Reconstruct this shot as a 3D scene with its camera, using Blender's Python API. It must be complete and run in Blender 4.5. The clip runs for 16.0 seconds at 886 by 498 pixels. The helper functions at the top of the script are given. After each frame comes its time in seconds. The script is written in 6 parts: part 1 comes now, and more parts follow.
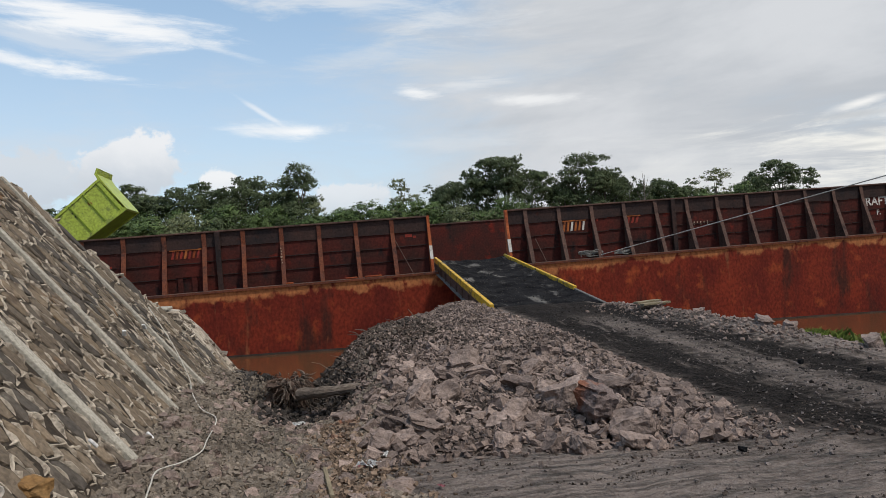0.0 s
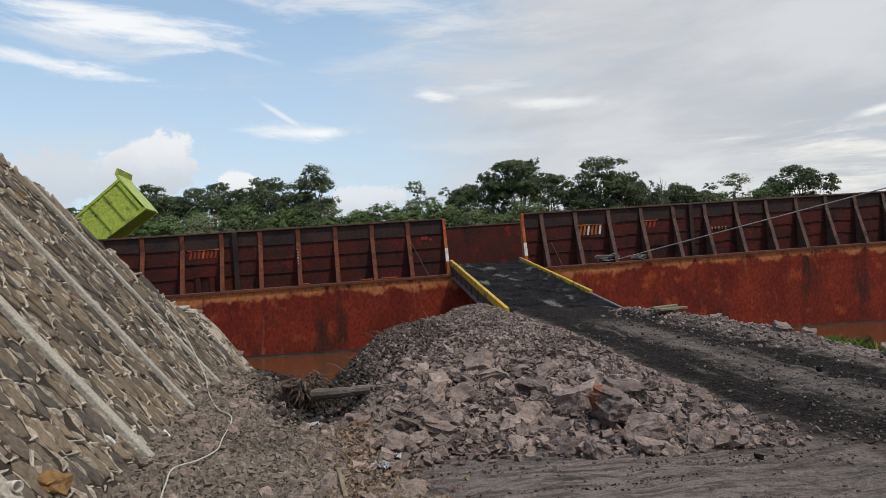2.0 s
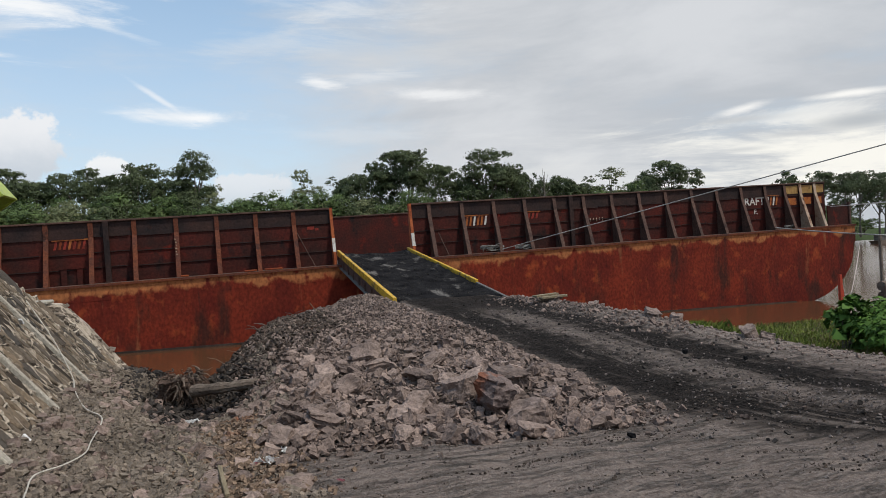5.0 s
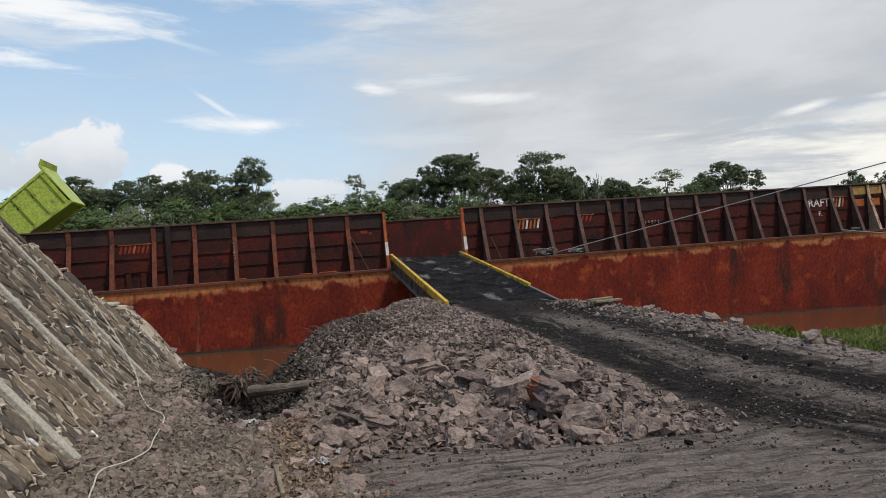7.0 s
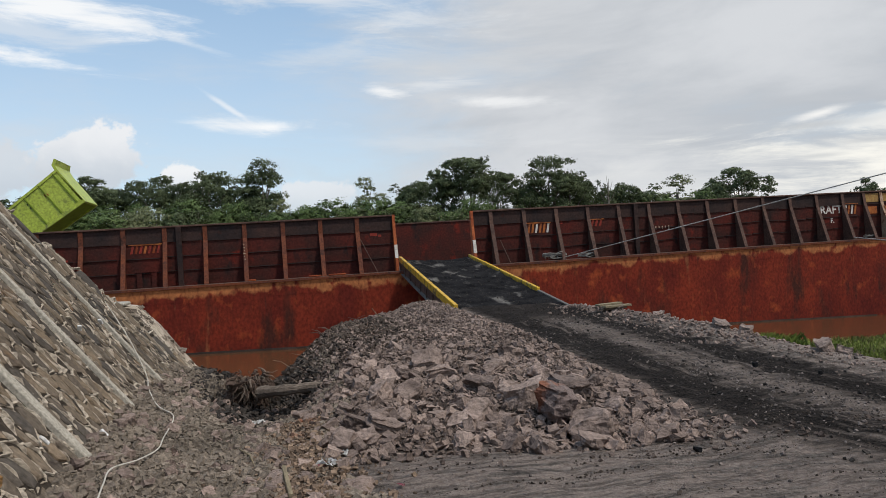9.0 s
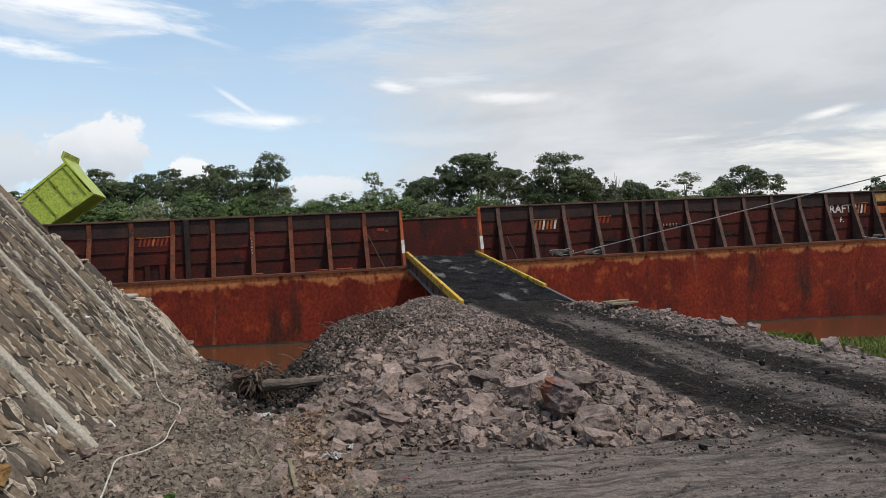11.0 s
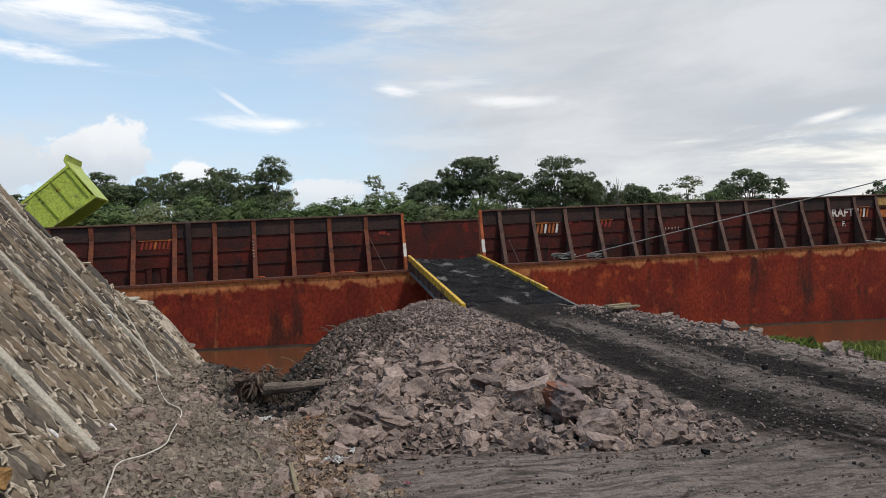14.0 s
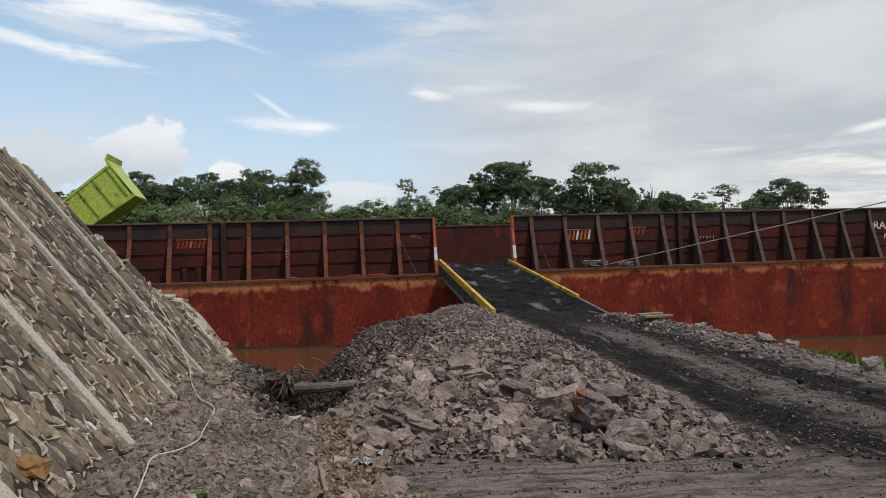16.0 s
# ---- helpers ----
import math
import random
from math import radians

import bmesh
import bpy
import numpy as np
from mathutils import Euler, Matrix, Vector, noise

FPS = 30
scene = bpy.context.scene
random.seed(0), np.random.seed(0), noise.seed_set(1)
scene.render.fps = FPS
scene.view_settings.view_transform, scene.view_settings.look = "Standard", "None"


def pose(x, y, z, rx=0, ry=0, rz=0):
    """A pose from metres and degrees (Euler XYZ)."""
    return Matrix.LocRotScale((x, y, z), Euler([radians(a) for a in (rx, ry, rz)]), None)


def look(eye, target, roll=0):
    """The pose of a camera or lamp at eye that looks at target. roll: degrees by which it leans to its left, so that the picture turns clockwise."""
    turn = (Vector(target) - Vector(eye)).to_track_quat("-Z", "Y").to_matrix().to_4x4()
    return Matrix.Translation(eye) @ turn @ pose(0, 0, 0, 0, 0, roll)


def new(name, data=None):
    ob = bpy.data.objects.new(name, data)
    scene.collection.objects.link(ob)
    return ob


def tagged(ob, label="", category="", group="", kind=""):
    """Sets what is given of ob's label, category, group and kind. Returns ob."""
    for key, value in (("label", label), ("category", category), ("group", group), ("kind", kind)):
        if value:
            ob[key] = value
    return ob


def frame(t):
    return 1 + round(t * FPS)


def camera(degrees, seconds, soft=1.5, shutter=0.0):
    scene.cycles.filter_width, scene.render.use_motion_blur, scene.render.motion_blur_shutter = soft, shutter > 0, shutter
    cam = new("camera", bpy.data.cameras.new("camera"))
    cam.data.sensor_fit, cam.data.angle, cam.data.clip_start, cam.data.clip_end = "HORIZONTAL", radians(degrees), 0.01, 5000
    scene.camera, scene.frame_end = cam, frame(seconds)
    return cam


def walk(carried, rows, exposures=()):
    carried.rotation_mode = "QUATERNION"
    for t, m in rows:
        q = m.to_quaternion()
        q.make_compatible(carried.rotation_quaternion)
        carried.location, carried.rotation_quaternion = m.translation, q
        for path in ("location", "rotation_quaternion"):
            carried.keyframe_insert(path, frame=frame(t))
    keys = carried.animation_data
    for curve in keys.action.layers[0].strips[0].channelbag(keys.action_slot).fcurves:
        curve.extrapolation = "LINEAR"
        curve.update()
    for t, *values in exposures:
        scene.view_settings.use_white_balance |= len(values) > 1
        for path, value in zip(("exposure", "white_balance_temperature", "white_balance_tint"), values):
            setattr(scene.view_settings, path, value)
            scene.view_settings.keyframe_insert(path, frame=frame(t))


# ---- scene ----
cam = camera(64.27, 16.0, soft=0.4)
PATH = [
    (0.0, pose(-0.000, -0.009, 1.602, 90.704, 2.702, -10.869)),
    (0.5, pose(0.007, -0.002, 1.602, 90.314, 2.946, -10.757)),
    (1.0, pose(0.013, 0.004, 1.602, 89.774, 2.444, -10.635)),
    (1.5, pose(0.000, -0.009, 1.602, 90.490, 2.178, -10.072)),
    (2.0, pose(-0.001, -0.017, 1.601, 90.974, 2.082, -9.599)),
    (2.5, pose(0.009, -0.015, 1.593, 90.869, 1.448, -9.124)),
    (3.0, pose(0.025, -0.002, 1.595, 89.617, 2.279, -13.168)),
    (3.2, pose(0.046, 0.019, 1.589, 88.942, 2.433, -15.690)),
    (5.3, pose(0.003, -0.005, 1.600, 89.939, 2.183, -18.698)),
    (5.5, pose(-0.000, 0.000, 1.600, 89.900, 2.200, -17.800)),
    (6.0, pose(0.013, -0.011, 1.604, 90.178, 2.193, -15.230)),
    (6.5, pose(0.011, -0.012, 1.599, 90.790, 2.273, -14.865)),
    (7.0, pose(0.013, -0.008, 1.595, 90.308, 2.271, -14.442)),
    (7.5, pose(0.011, -0.001, 1.596, 89.905, 2.293, -14.026)),
    (8.0, pose(0.013, -0.005, 1.601, 90.045, 2.232, -14.099)),
    (8.5, pose(0.011, -0.011, 1.600, 90.498, 2.025, -14.016)),
    (9.0, pose(0.005, -0.015, 1.597, 90.591, 1.660, -13.705)),
    (11.5, pose(0.005, -0.015, 1.592, 89.864, 1.081, -13.129)),
    (12.0, pose(0.007, -0.009, 1.591, 89.405, 1.197, -13.085)),
    (12.5, pose(0.005, -0.011, 1.596, 89.647, 1.116, -13.170)),
    (13.0, pose(0.004, -0.014, 1.598, 90.262, 1.175, -13.466)),
    (13.5, pose(0.007, -0.003, 1.593, 90.107, 1.035, -13.331)),
    (14.0, pose(0.004, -0.010, 1.594, 90.532, 1.042, -13.020)),
    (14.5, pose(0.001, -0.018, 1.598, 91.222, 0.836, -12.286)),
    (15.0, pose(0.001, -0.014, 1.595, 91.377, 0.619, -11.817)),
    (15.5, pose(-0.002, -0.021, 1.601, 91.035, 0.416, -11.491)),
    (16.0, pose(-0.009, -0.025, 1.598, 90.893, -0.156, -10.542)),
]
walk(cam, PATH, [(0.0, 0.03), (9.2, 0.03), (11.3, 0.13), (14.5, 0.14), (14.95, 0.04), (16.0, 0.03)])

# ---- world, sun ----
SUN_AZ, SUN_EL = radians(140), radians(62)      # azimuth from +y towards +x
sun_dir = Vector((math.sin(SUN_AZ) * math.cos(SUN_EL), math.cos(SUN_AZ) * math.cos(SUN_EL), math.sin(SUN_EL)))
sun = new("sun", bpy.data.lights.new("sun", "SUN"))
sun.data.energy, sun.data.angle, sun.data.color = 2.5, radians(5), (1.0, 0.95, 0.88)
sun.matrix_world = look(sun_dir * 60, (0, 0, 0))

world = bpy.data.worlds.new("sky")
scene.world = world
world.use_nodes = True
WN, WL = world.node_tree.nodes, world.node_tree.links
WN.clear()


def wnode(kind, **props):
    n = WN.new(kind)
    for k, v in props.items():
        if k == "operation":
            n.operation = v
        elif k == "blend_type":
            n.blend_type = v
        elif k == "data_type":
            n.data_type = v
    return n


def wmath(op, a, b=0.0, clamp=False):
    n = WN.new("ShaderNodeMath")
    n.operation, n.use_clamp = op, clamp
    for i, v in enumerate((a, b)):
        if isinstance(v, (int, float)):
            n.inputs[i].default_value = v
        else:
            WL.new(v, n.inputs[i])
    return n.outputs[0]


def wvec(op, a, b):
    n = WN.new("ShaderNodeVectorMath")
    n.operation = op
    for i, v in enumerate((a, b)):
        if isinstance(v, tuple):
            n.inputs[i].default_value = v
        else:
            WL.new(v, n.inputs[i])
    return n.outputs["Value"] if op in ("LENGTH", "DOT_PRODUCT") else n.outputs[0]


def wmix(f, a, b):
    n = WN.new("ShaderNodeMix")
    n.data_type = "RGBA"
    n.inputs["Factor"].default_value = 0.5
    for sock, v in ((n.inputs[0], f), (n.inputs[6], a), (n.inputs[7], b)):
        if isinstance(v, (int, float)):
            sock.default_value = v
        elif isinstance(v, tuple):
            sock.default_value = (*v, 1)
        else:
            WL.new(v, sock)
    return n.outputs[2]


def wstep(v, lo, hi):
    n = WN.new("ShaderNodeMapRange")
    n.interpolation_type = "SMOOTHSTEP"
    n.inputs["From Min"].default_value, n.inputs["From Max"].default_value = lo, hi
    WL.new(v, n.inputs["Value"])
    return n.outputs["Result"]


def wnoise(vec, scale, detail, rough=0.55, warp=0.0):
    n = WN.new("ShaderNodeTexNoise")
    n.inputs["Scale"].default_value, n.inputs["Detail"].default_value = scale, detail
    n.inputs["Roughness"].default_value, n.inputs["Distortion"].default_value = rough, warp
    WL.new(vec, n.inputs["Vector"])
    return n.outputs


wco = WN.new("ShaderNodeTexCoord").outputs["Generated"]
wsep = WN.new("ShaderNodeSeparateXYZ")
WL.new(wco, wsep.inputs[0])
sky = WN.new("ShaderNodeTexSky")
sky.sky_type, sky.sun_disc = "NISHITA", False
sky.sun_elevation, sky.sun_rotation = SUN_EL, SUN_AZ
sky.air_density, sky.dust_density, sky.ozone_density = 1.0, 1.2, 1.0
blue = wvec("SCALE", sky.outputs[0], (0, 0, 0))
blue.node.inputs["Scale"].default_value = 0.165
blue = wmix(0.45, blue, (0.40, 0.60, 0.79))
haze = wstep(wsep.outputs[2], 0.42, 0.0)
base = wmix(wmath("MULTIPLY", haze, 0.50), blue, (0.70, 0.80, 0.88))
# streaked high cloud over the whole sky, thickening to a grey sheet towards +x
flat = wvec("MULTIPLY", wco, (1.0, 1.0, 3.4))
n_big = wnoise(flat, 1.9, 7.0, 0.58, 0.5)[0]
n_fine = wnoise(flat, 6.5, 8.0, 0.62, 0.3)[0]
side = wstep(wsep.outputs[0], -0.15, 0.50)
cover = wmath("ADD", wmath("ADD", wmath("MULTIPLY", n_big, 0.75), wmath("MULTIPLY", n_fine, 0.3)), wmath("MULTIPLY", side, 0.42))
veil = wstep(cover, 0.56, 0.92)
sheet = wmix(wstep(n_big, 0.35, 0.65), (0.50, 0.53, 0.57), (0.66, 0.68, 0.71))
base = wmix(veil, base, sheet)
# single clouds, laid out by azimuth and elevation in degrees
AZ = wmath("MULTIPLY", wmath("ARCTAN2", wsep.outputs[0], wsep.outputs[1]), 57.2958)
EL = wmath("MULTIPLY", wmath("ARCSINE", wsep.outputs[2]), 57.2958)
wplane = WN.new("ShaderNodeCombineXYZ")
WL.new(AZ, wplane.inputs[0])
WL.new(EL, wplane.inputs[1])
wplane = wplane.outputs[0]
billow = wnoise(wvec("MULTIPLY", wplane, (0.30, 0.34, 1)), 1.0, 8.0, 0.60, 0.2)[0]
shred = wnoise(wvec("MULTIPLY", wplane, (0.085, 0.42, 1)), 1.0, 9.0, 0.66, 0.6)[0]
fibre = wnoise(wvec("MULTIPLY", wplane, (0.12, 0.95, 1)), 1.0, 8.0, 0.62, 0.9)[0]


def cloud(az, el, ra, re, turn, dense, tone, low=None, crisp=False, rag=1.5):
    """An ellipse with a torn edge: centre, half-widths, turn (degrees), density, colour at the top and at the foot."""
    global base
    c, q = math.cos(radians(turn)), math.sin(radians(turn))
    da, de = wmath("SUBTRACT", AZ, az), wmath("SUBTRACT", EL, el)
    u = wmath("DIVIDE", wmath("ADD", wmath("MULTIPLY", da, c), wmath("MULTIPLY", de, q)), ra)
    v = wmath("DIVIDE", wmath("SUBTRACT", wmath("MULTIPLY", de, c), wmath("MULTIPLY", da, q)), re)
    away = wmath("SQRT", wmath("ADD", wmath("MULTIPLY", u, u), wmath("MULTIPLY", v, v)))
    torn = wmath("MULTIPLY", wmath("SUBTRACT", billow if crisp else shred, 0.5), 2.2 if crisp else 2.0 * rag)
    away = wmath("ADD", away, torn)
    if not crisp:
        away = wmath("ADD", away, wmath("MULTIPLY", wmath("SUBTRACT", fibre, 0.5), 0.9 * rag))
    mask = wstep(away, 1.05, 0.80) if crisp else wstep(away, 1.25, 0.05)
    colour = tone if low is None else wmix(wstep(wmath("ADD", v, wmath("MULTIPLY", torn, -0.5)), -0.7, 0.7), low, tone)
    base = wmix(wmath("MULTIPLY", mask, dense), base, colour)


# edge of the high sheet
cloud(4.0, 20.3, 11.0, 1.7, -7, 0.75, (0.76, 0.79, 0.82))
cloud(6.0, 16.2, 6.5, 1.2, 6, 0.55, (0.70, 0.74, 0.78))
cloud(13.0, 15.2, 8.0, 2.0, -4, 0.45, (0.64, 0.67, 0.70))
# long bright streaks
cloud(-17.0, 16.4, 6.0, 1.0, -5, 0.65, (0.70, 0.75, 0.81))
cloud(-15.5, 18.1, 10.5, 1.15, -6, 0.95, (0.93, 0.94, 0.95))
cloud(-6.5, 16.7, 4.0, 0.45, -15, 0.55, (0.84, 0.87, 0.90))
cloud(-18.5, 14.7, 8.5, 0.62, -6, 0.95, (0.90, 0.92, 0.94))
# comet-shaped wisp
cloud(-1.2, 10.6, 5.2, 0.75, 1, 0.85, (0.86, 0.89, 0.92))
cloud(0.6, 10.6, 2.2, 0.50, 4, 0.85, (0.95, 0.96, 0.97))
cloud(-2.8, 11.8, 2.4, 0.24, -32, 0.65, (0.88, 0.90, 0.93), None, False, 0.7)
# puffs in the middle
cloud(9.2, 13.4, 2.0, 0.55, -4, 0.90, (0.90, 0.91, 0.92))
cloud(13.2, 13.7, 3.6, 0.50, 5, 0.60, (0.78, 0.80, 0.82))
cloud(19.0, 12.2, 4.6, 0.55, -4, 0.85, (0.86, 0.87, 0.88))
cloud(17.0, 10.6, 6.5, 0.45, 2, 0.40, (0.50, 0.53, 0.57))
cloud(14.0, 9.2, 7.0, 0.8, 0, 0.35, (0.74, 0.77, 0.80))
# low cumulus
cloud(-19.5, 6.6, 4.2, 2.2, 0, 0.80, (0.66, 0.69, 0.73), (0.56, 0.60, 0.66), True)
cloud(-12.8, 8.0, 3.7, 2.7, 0, 0.95, (0.84, 0.85, 0.87), (0.58, 0.63, 0.69), True)
cloud(-6.4, 6.2, 2.0, 1.4, 0, 0.92, (0.88, 0.89, 0.90), (0.66, 0.70, 0.75), True)
cloud(4.0, 5.0, 3.4, 1.5, 0, 0.80, (0.78, 0.80, 0.83), (0.64, 0.69, 0.74), True)
# bright break low on one side, with grey bars across it
cloud(33.0, 5.0, 15.0, 3.0, 0, 0.60, (0.76, 0.77, 0.77))
cloud(51.0, 5.0, 15.0, 3.4, 0, 0.92, (0.97, 0.95, 0.88))
cloud(46.0, 8.6, 7.0, 0.8, 3, 0.70, (0.84, 0.84, 0.82))
cloud(49.2, 9.6, 3.6, 0.32, 0, 0.95, (0.96, 0.95, 0.92), None, False, 0.8)
cloud(42.2, 9.4, 2.2, 0.40, 10, 0.90, (0.93, 0.92, 0.90), None, False, 0.8)
cloud(49.8, 7.7, 3.4, 0.62, 2, 0.85, (0.47, 0.50, 0.53), None, False, 0.8)
cloud(41.5, 8.6, 3.6, 0.30, 0, 0.65, (0.54, 0.56, 0.58), None, False, 0.8)
cloud(45.5, 7.2, 3.0, 0.22, 0, 0.65, (0.56, 0.58, 0.60), None, False, 0.8)
cloud(42.0, 6.4, 1.6, 0.18, 0, 0.60, (0.58, 0.60, 0.61), None, False, 0.8)
wbg = WN.new("ShaderNodeBackground")
wbg.inputs["Strength"].default_value = 1.0
WL.new(base, wbg.inputs["Color"])
wout = WN.new("ShaderNodeOutputWorld")
WL.new(wbg.outputs[0], wout.inputs[0])


# ---- materials ----
def material(name, colours, scale=4.0, rough=0.85, bump=0.3, metal=0.0, stretch=(1, 1, 1), fine=40.0, vary="", spots=None, detail=6.0, spec=0.15, chafe=None):
    """colours: the two ends of the coarse variation; spots: (colour, scale, threshold); vary: 'object' or 'island';
    chafe: (slope, low, high, colour, scale, threshold), wear in a sloping band."""
    m = bpy.data.materials.new(name)
    m.use_nodes = True
    n, l = m.node_tree.nodes, m.node_tree.links
    bsdf = n["Principled BSDF"]
    bsdf.inputs["Metallic"].default_value = metal
    bsdf.inputs["Specular IOR Level"].default_value = spec
    geo = n.new("ShaderNodeNewGeometry")
    mp = n.new("ShaderNodeVectorMath")
    mp.operation = "MULTIPLY"
    mp.inputs[1].default_value = stretch
    l.new(geo.outputs["Position"], mp.inputs[0])

    def tex(s, d, vec=mp.outputs[0]):
        t = n.new("ShaderNodeTexNoise")
        t.inputs["Scale"].default_value, t.inputs["Detail"].default_value = s, d
        t.inputs["Roughness"].default_value = 0.6
        l.new(vec, t.inputs["Vector"])
        return t.outputs[0]

    def ramp(v, lo, hi):
        r = n.new("ShaderNodeMapRange")
        r.inputs["From Min"].default_value, r.inputs["From Max"].default_value = lo, hi
        l.new(v, r.inputs["Value"])
        return r.outputs[0]

    def mix(f, a, b, how="MIX"):
        x = n.new("ShaderNodeMix")
        x.data_type, x.blend_type = "RGBA", how
        for s, v in ((x.inputs[0], f), (x.inputs[6], a), (x.inputs[7], b)):
            if isinstance(v, float):
                s.default_value = v
            elif isinstance(v, tuple):
                s.default_value = (*v, 1)
            else:
                l.new(v, s)
        return x.outputs[2]

    coarse, grain = tex(scale, detail), tex(fine, 4.0)
    col = mix(ramp(coarse, 0.32, 0.68), colours[0], colours[1])
    for spot in spots or ():
        c, s, th = spot[:3]
        vec = mp.outputs[0]
        if len(spot) > 3:
            q = n.new("ShaderNodeVectorMath")
            q.operation = "MULTIPLY"
            q.inputs[1].default_value = spot[3]
            l.new(geo.outputs["Position"], q.inputs[0])
            vec = q.outputs[0]
        col = mix(ramp(tex(s, 5.0, vec), th, th + 0.1), col, c)
    if chafe:
        slope, lo, hi, c, s, th = chafe
        sp = n.new("ShaderNodeSeparateXYZ")
        l.new(geo.outputs["Position"], sp.inputs[0])
        k1, k2, k3 = (n.new("ShaderNodeMath") for _ in range(3))
        k1.operation, k2.operation, k3.operation = "MULTIPLY", "SUBTRACT", "MULTIPLY"
        k1.inputs[1].default_value = slope
        l.new(sp.outputs[0], k1.inputs[0])
        l.new(sp.outputs[2], k2.inputs[0])
        l.new(k1.outputs[0], k2.inputs[1])
        k4, k5 = n.new("ShaderNodeMath"), n.new("ShaderNodeMath")
        k4.operation, k5.operation = "MULTIPLY_ADD", "MULTIPLY"
        k4.inputs[1].default_value = 1.9
        l.new(tex(s * 0.5, 8.0), k4.inputs[0])
        l.new(k2.outputs[0], k4.inputs[2])
        l.new(ramp(k4.outputs[0], lo + 0.95, hi + 0.95), k5.inputs[0])
        k5.inputs[1].default_value = 0.85
        l.new(k5.outputs[0], k3.inputs[0])
        l.new(ramp(tex(s * 2.0, 7.0), th, th + 0.12), k3.inputs[1])
        col = mix(k3.outputs[0], col, c)
    col = mix(0.5, col, mix(1.0, col, mix(ramp(grain, 0.3, 0.7), (0.25, 0.25, 0.25), (1.65, 1.65, 1.65)), "MULTIPLY"))
    if vary:
        if vary in ("object", "masonry"):
            src = n.new("ShaderNodeObjectInfo").outputs["Random"]
        else:
            src = geo.outputs["Random Per Island"]
        col = mix(1.0, col, mix(src, *(((0.70, 0.69, 0.69), (1.30, 1.28, 1.25)) if vary == "object" else ((0.55, 0.57, 0.60), (1.50, 1.36, 1.15)) if vary.startswith("masonry") else ((0.80, 0.80, 0.80), (1.18, 1.18, 1.16)) if vary == "leaf" else ((0.72, 0.71, 0.71), (1.24, 1.22, 1.19)) if vary == "stone" else ((0.48, 0.47, 0.47), (1.40, 1.37, 1.33)))), "MULTIPLY")
    l.new(col, bsdf.inputs["Base Color"])
    rr = n.new("ShaderNodeMapRange")
    rr.inputs["To Min"].default_value, rr.inputs["To Max"].default_value = max(rough - 0.15, 0.02), min(rough + 0.12, 1.0)
    l.new(grain, rr.inputs["Value"])
    l.new(rr.outputs[0], bsdf.inputs["Roughness"])
    if bump:
        b = n.new("ShaderNodeBump")
        b.inputs["Strength"].default_value, b.inputs["Distance"].default_value = min(bump * 1.5, 1.0), 0.03
        add = n.new("ShaderNodeMath")
        l.new(coarse, add.inputs[0])
        l.new(grain, add.inputs[1])
        l.new(add.outputs[0], b.inputs["Height"])
        l.new(b.outputs[0], bsdf.inputs["Normal"])
    return m


M_HULL = material("rusted_hull", ((0.102, 0.014, 0.009), (0.216, 0.031, 0.013)), 0.5, 0.8, 0.15, fine=9.0, stretch=(1, 1, 0.7),
                  spots=[((0.257, 0.049, 0.017), 1.4, 0.58, (1, 1, 0.8)), ((0.057, 0.017, 0.011), 0.75, 0.55, (1, 1, 0.32)), ((0.043, 0.016, 0.011), 0.45, 0.64, (1, 1, 0.5)),
                         ((0.239, 0.081, 0.035), 2.2, 0.62, (1, 1, 0.14)), ((0.051, 0.018, 0.012), 2.4, 0.66, (1, 1, 0.10))],
                  chafe=(0.0352, 0.34, 0.50, (0.400, 0.150, 0.055), 1.3, 0.34))
M_BAND = material("weathered_band", ((0.270, 0.069, 0.022), (0.151, 0.027, 0.013)), 0.9, 0.8, 0.15, fine=12.0, stretch=(1, 1, 1.2),
                  spots=[((0.059, 0.023, 0.015), 0.8, 0.57, (1, 1, 0.4)), ((0.400, 0.168, 0.055), 2.0, 0.62, (1, 1, 1.2)), ((0.108, 0.023, 0.012), 1.7, 0.60, (1, 1, 0.25))])
M_PLATE = material("bulwark_plate", ((0.032, 0.015, 0.012), (0.088, 0.016, 0.011)), 0.8, 0.8, 0.2, fine=10.0,
                   spots=[((0.152, 0.018, 0.010), 0.9, 0.60, (1, 1, 0.9)), ((0.020, 0.012, 0.011), 1.4, 0.56, (1, 1, 0.5))])
M_UPPER = material("blackened_plate", ((0.022, 0.017, 0.017), (0.055, 0.029, 0.023)), 0.9, 0.75, 0.2, fine=11.0,
                   spots=[((0.056, 0.018, 0.012), 1.6, 0.64)])
M_BRACE = material("rusty_brace", ((0.085, 0.035, 0.026), (0.17, 0.05, 0.022)), 1.6, 0.8, 0.2, fine=14.0,
                   spots=[((0.035, 0.024, 0.022), 1.1, 0.55)])
M_BRACE_R = material("weathered_brace", ((0.075, 0.045, 0.037), (0.125, 0.070, 0.052)), 1.6, 0.8, 0.2, fine=14.0,
                     spots=[((0.035, 0.024, 0.022), 1.3, 0.58)])
M_ORANGE = material("orange_post", ((0.42, 0.115, 0.04), (0.25, 0.06, 0.025)), 3.0, 0.75, 0.2, fine=20.0, spots=[((0.06, 0.03, 0.02), 2.5, 0.62)])
M_WHITE = material("chipped_white_paint", ((0.66, 0.63, 0.58), (0.50, 0.44, 0.38)), 4.0, 0.7, 0.1, spots=[((0.16, 0.06, 0.04), 5.0, 0.60)])
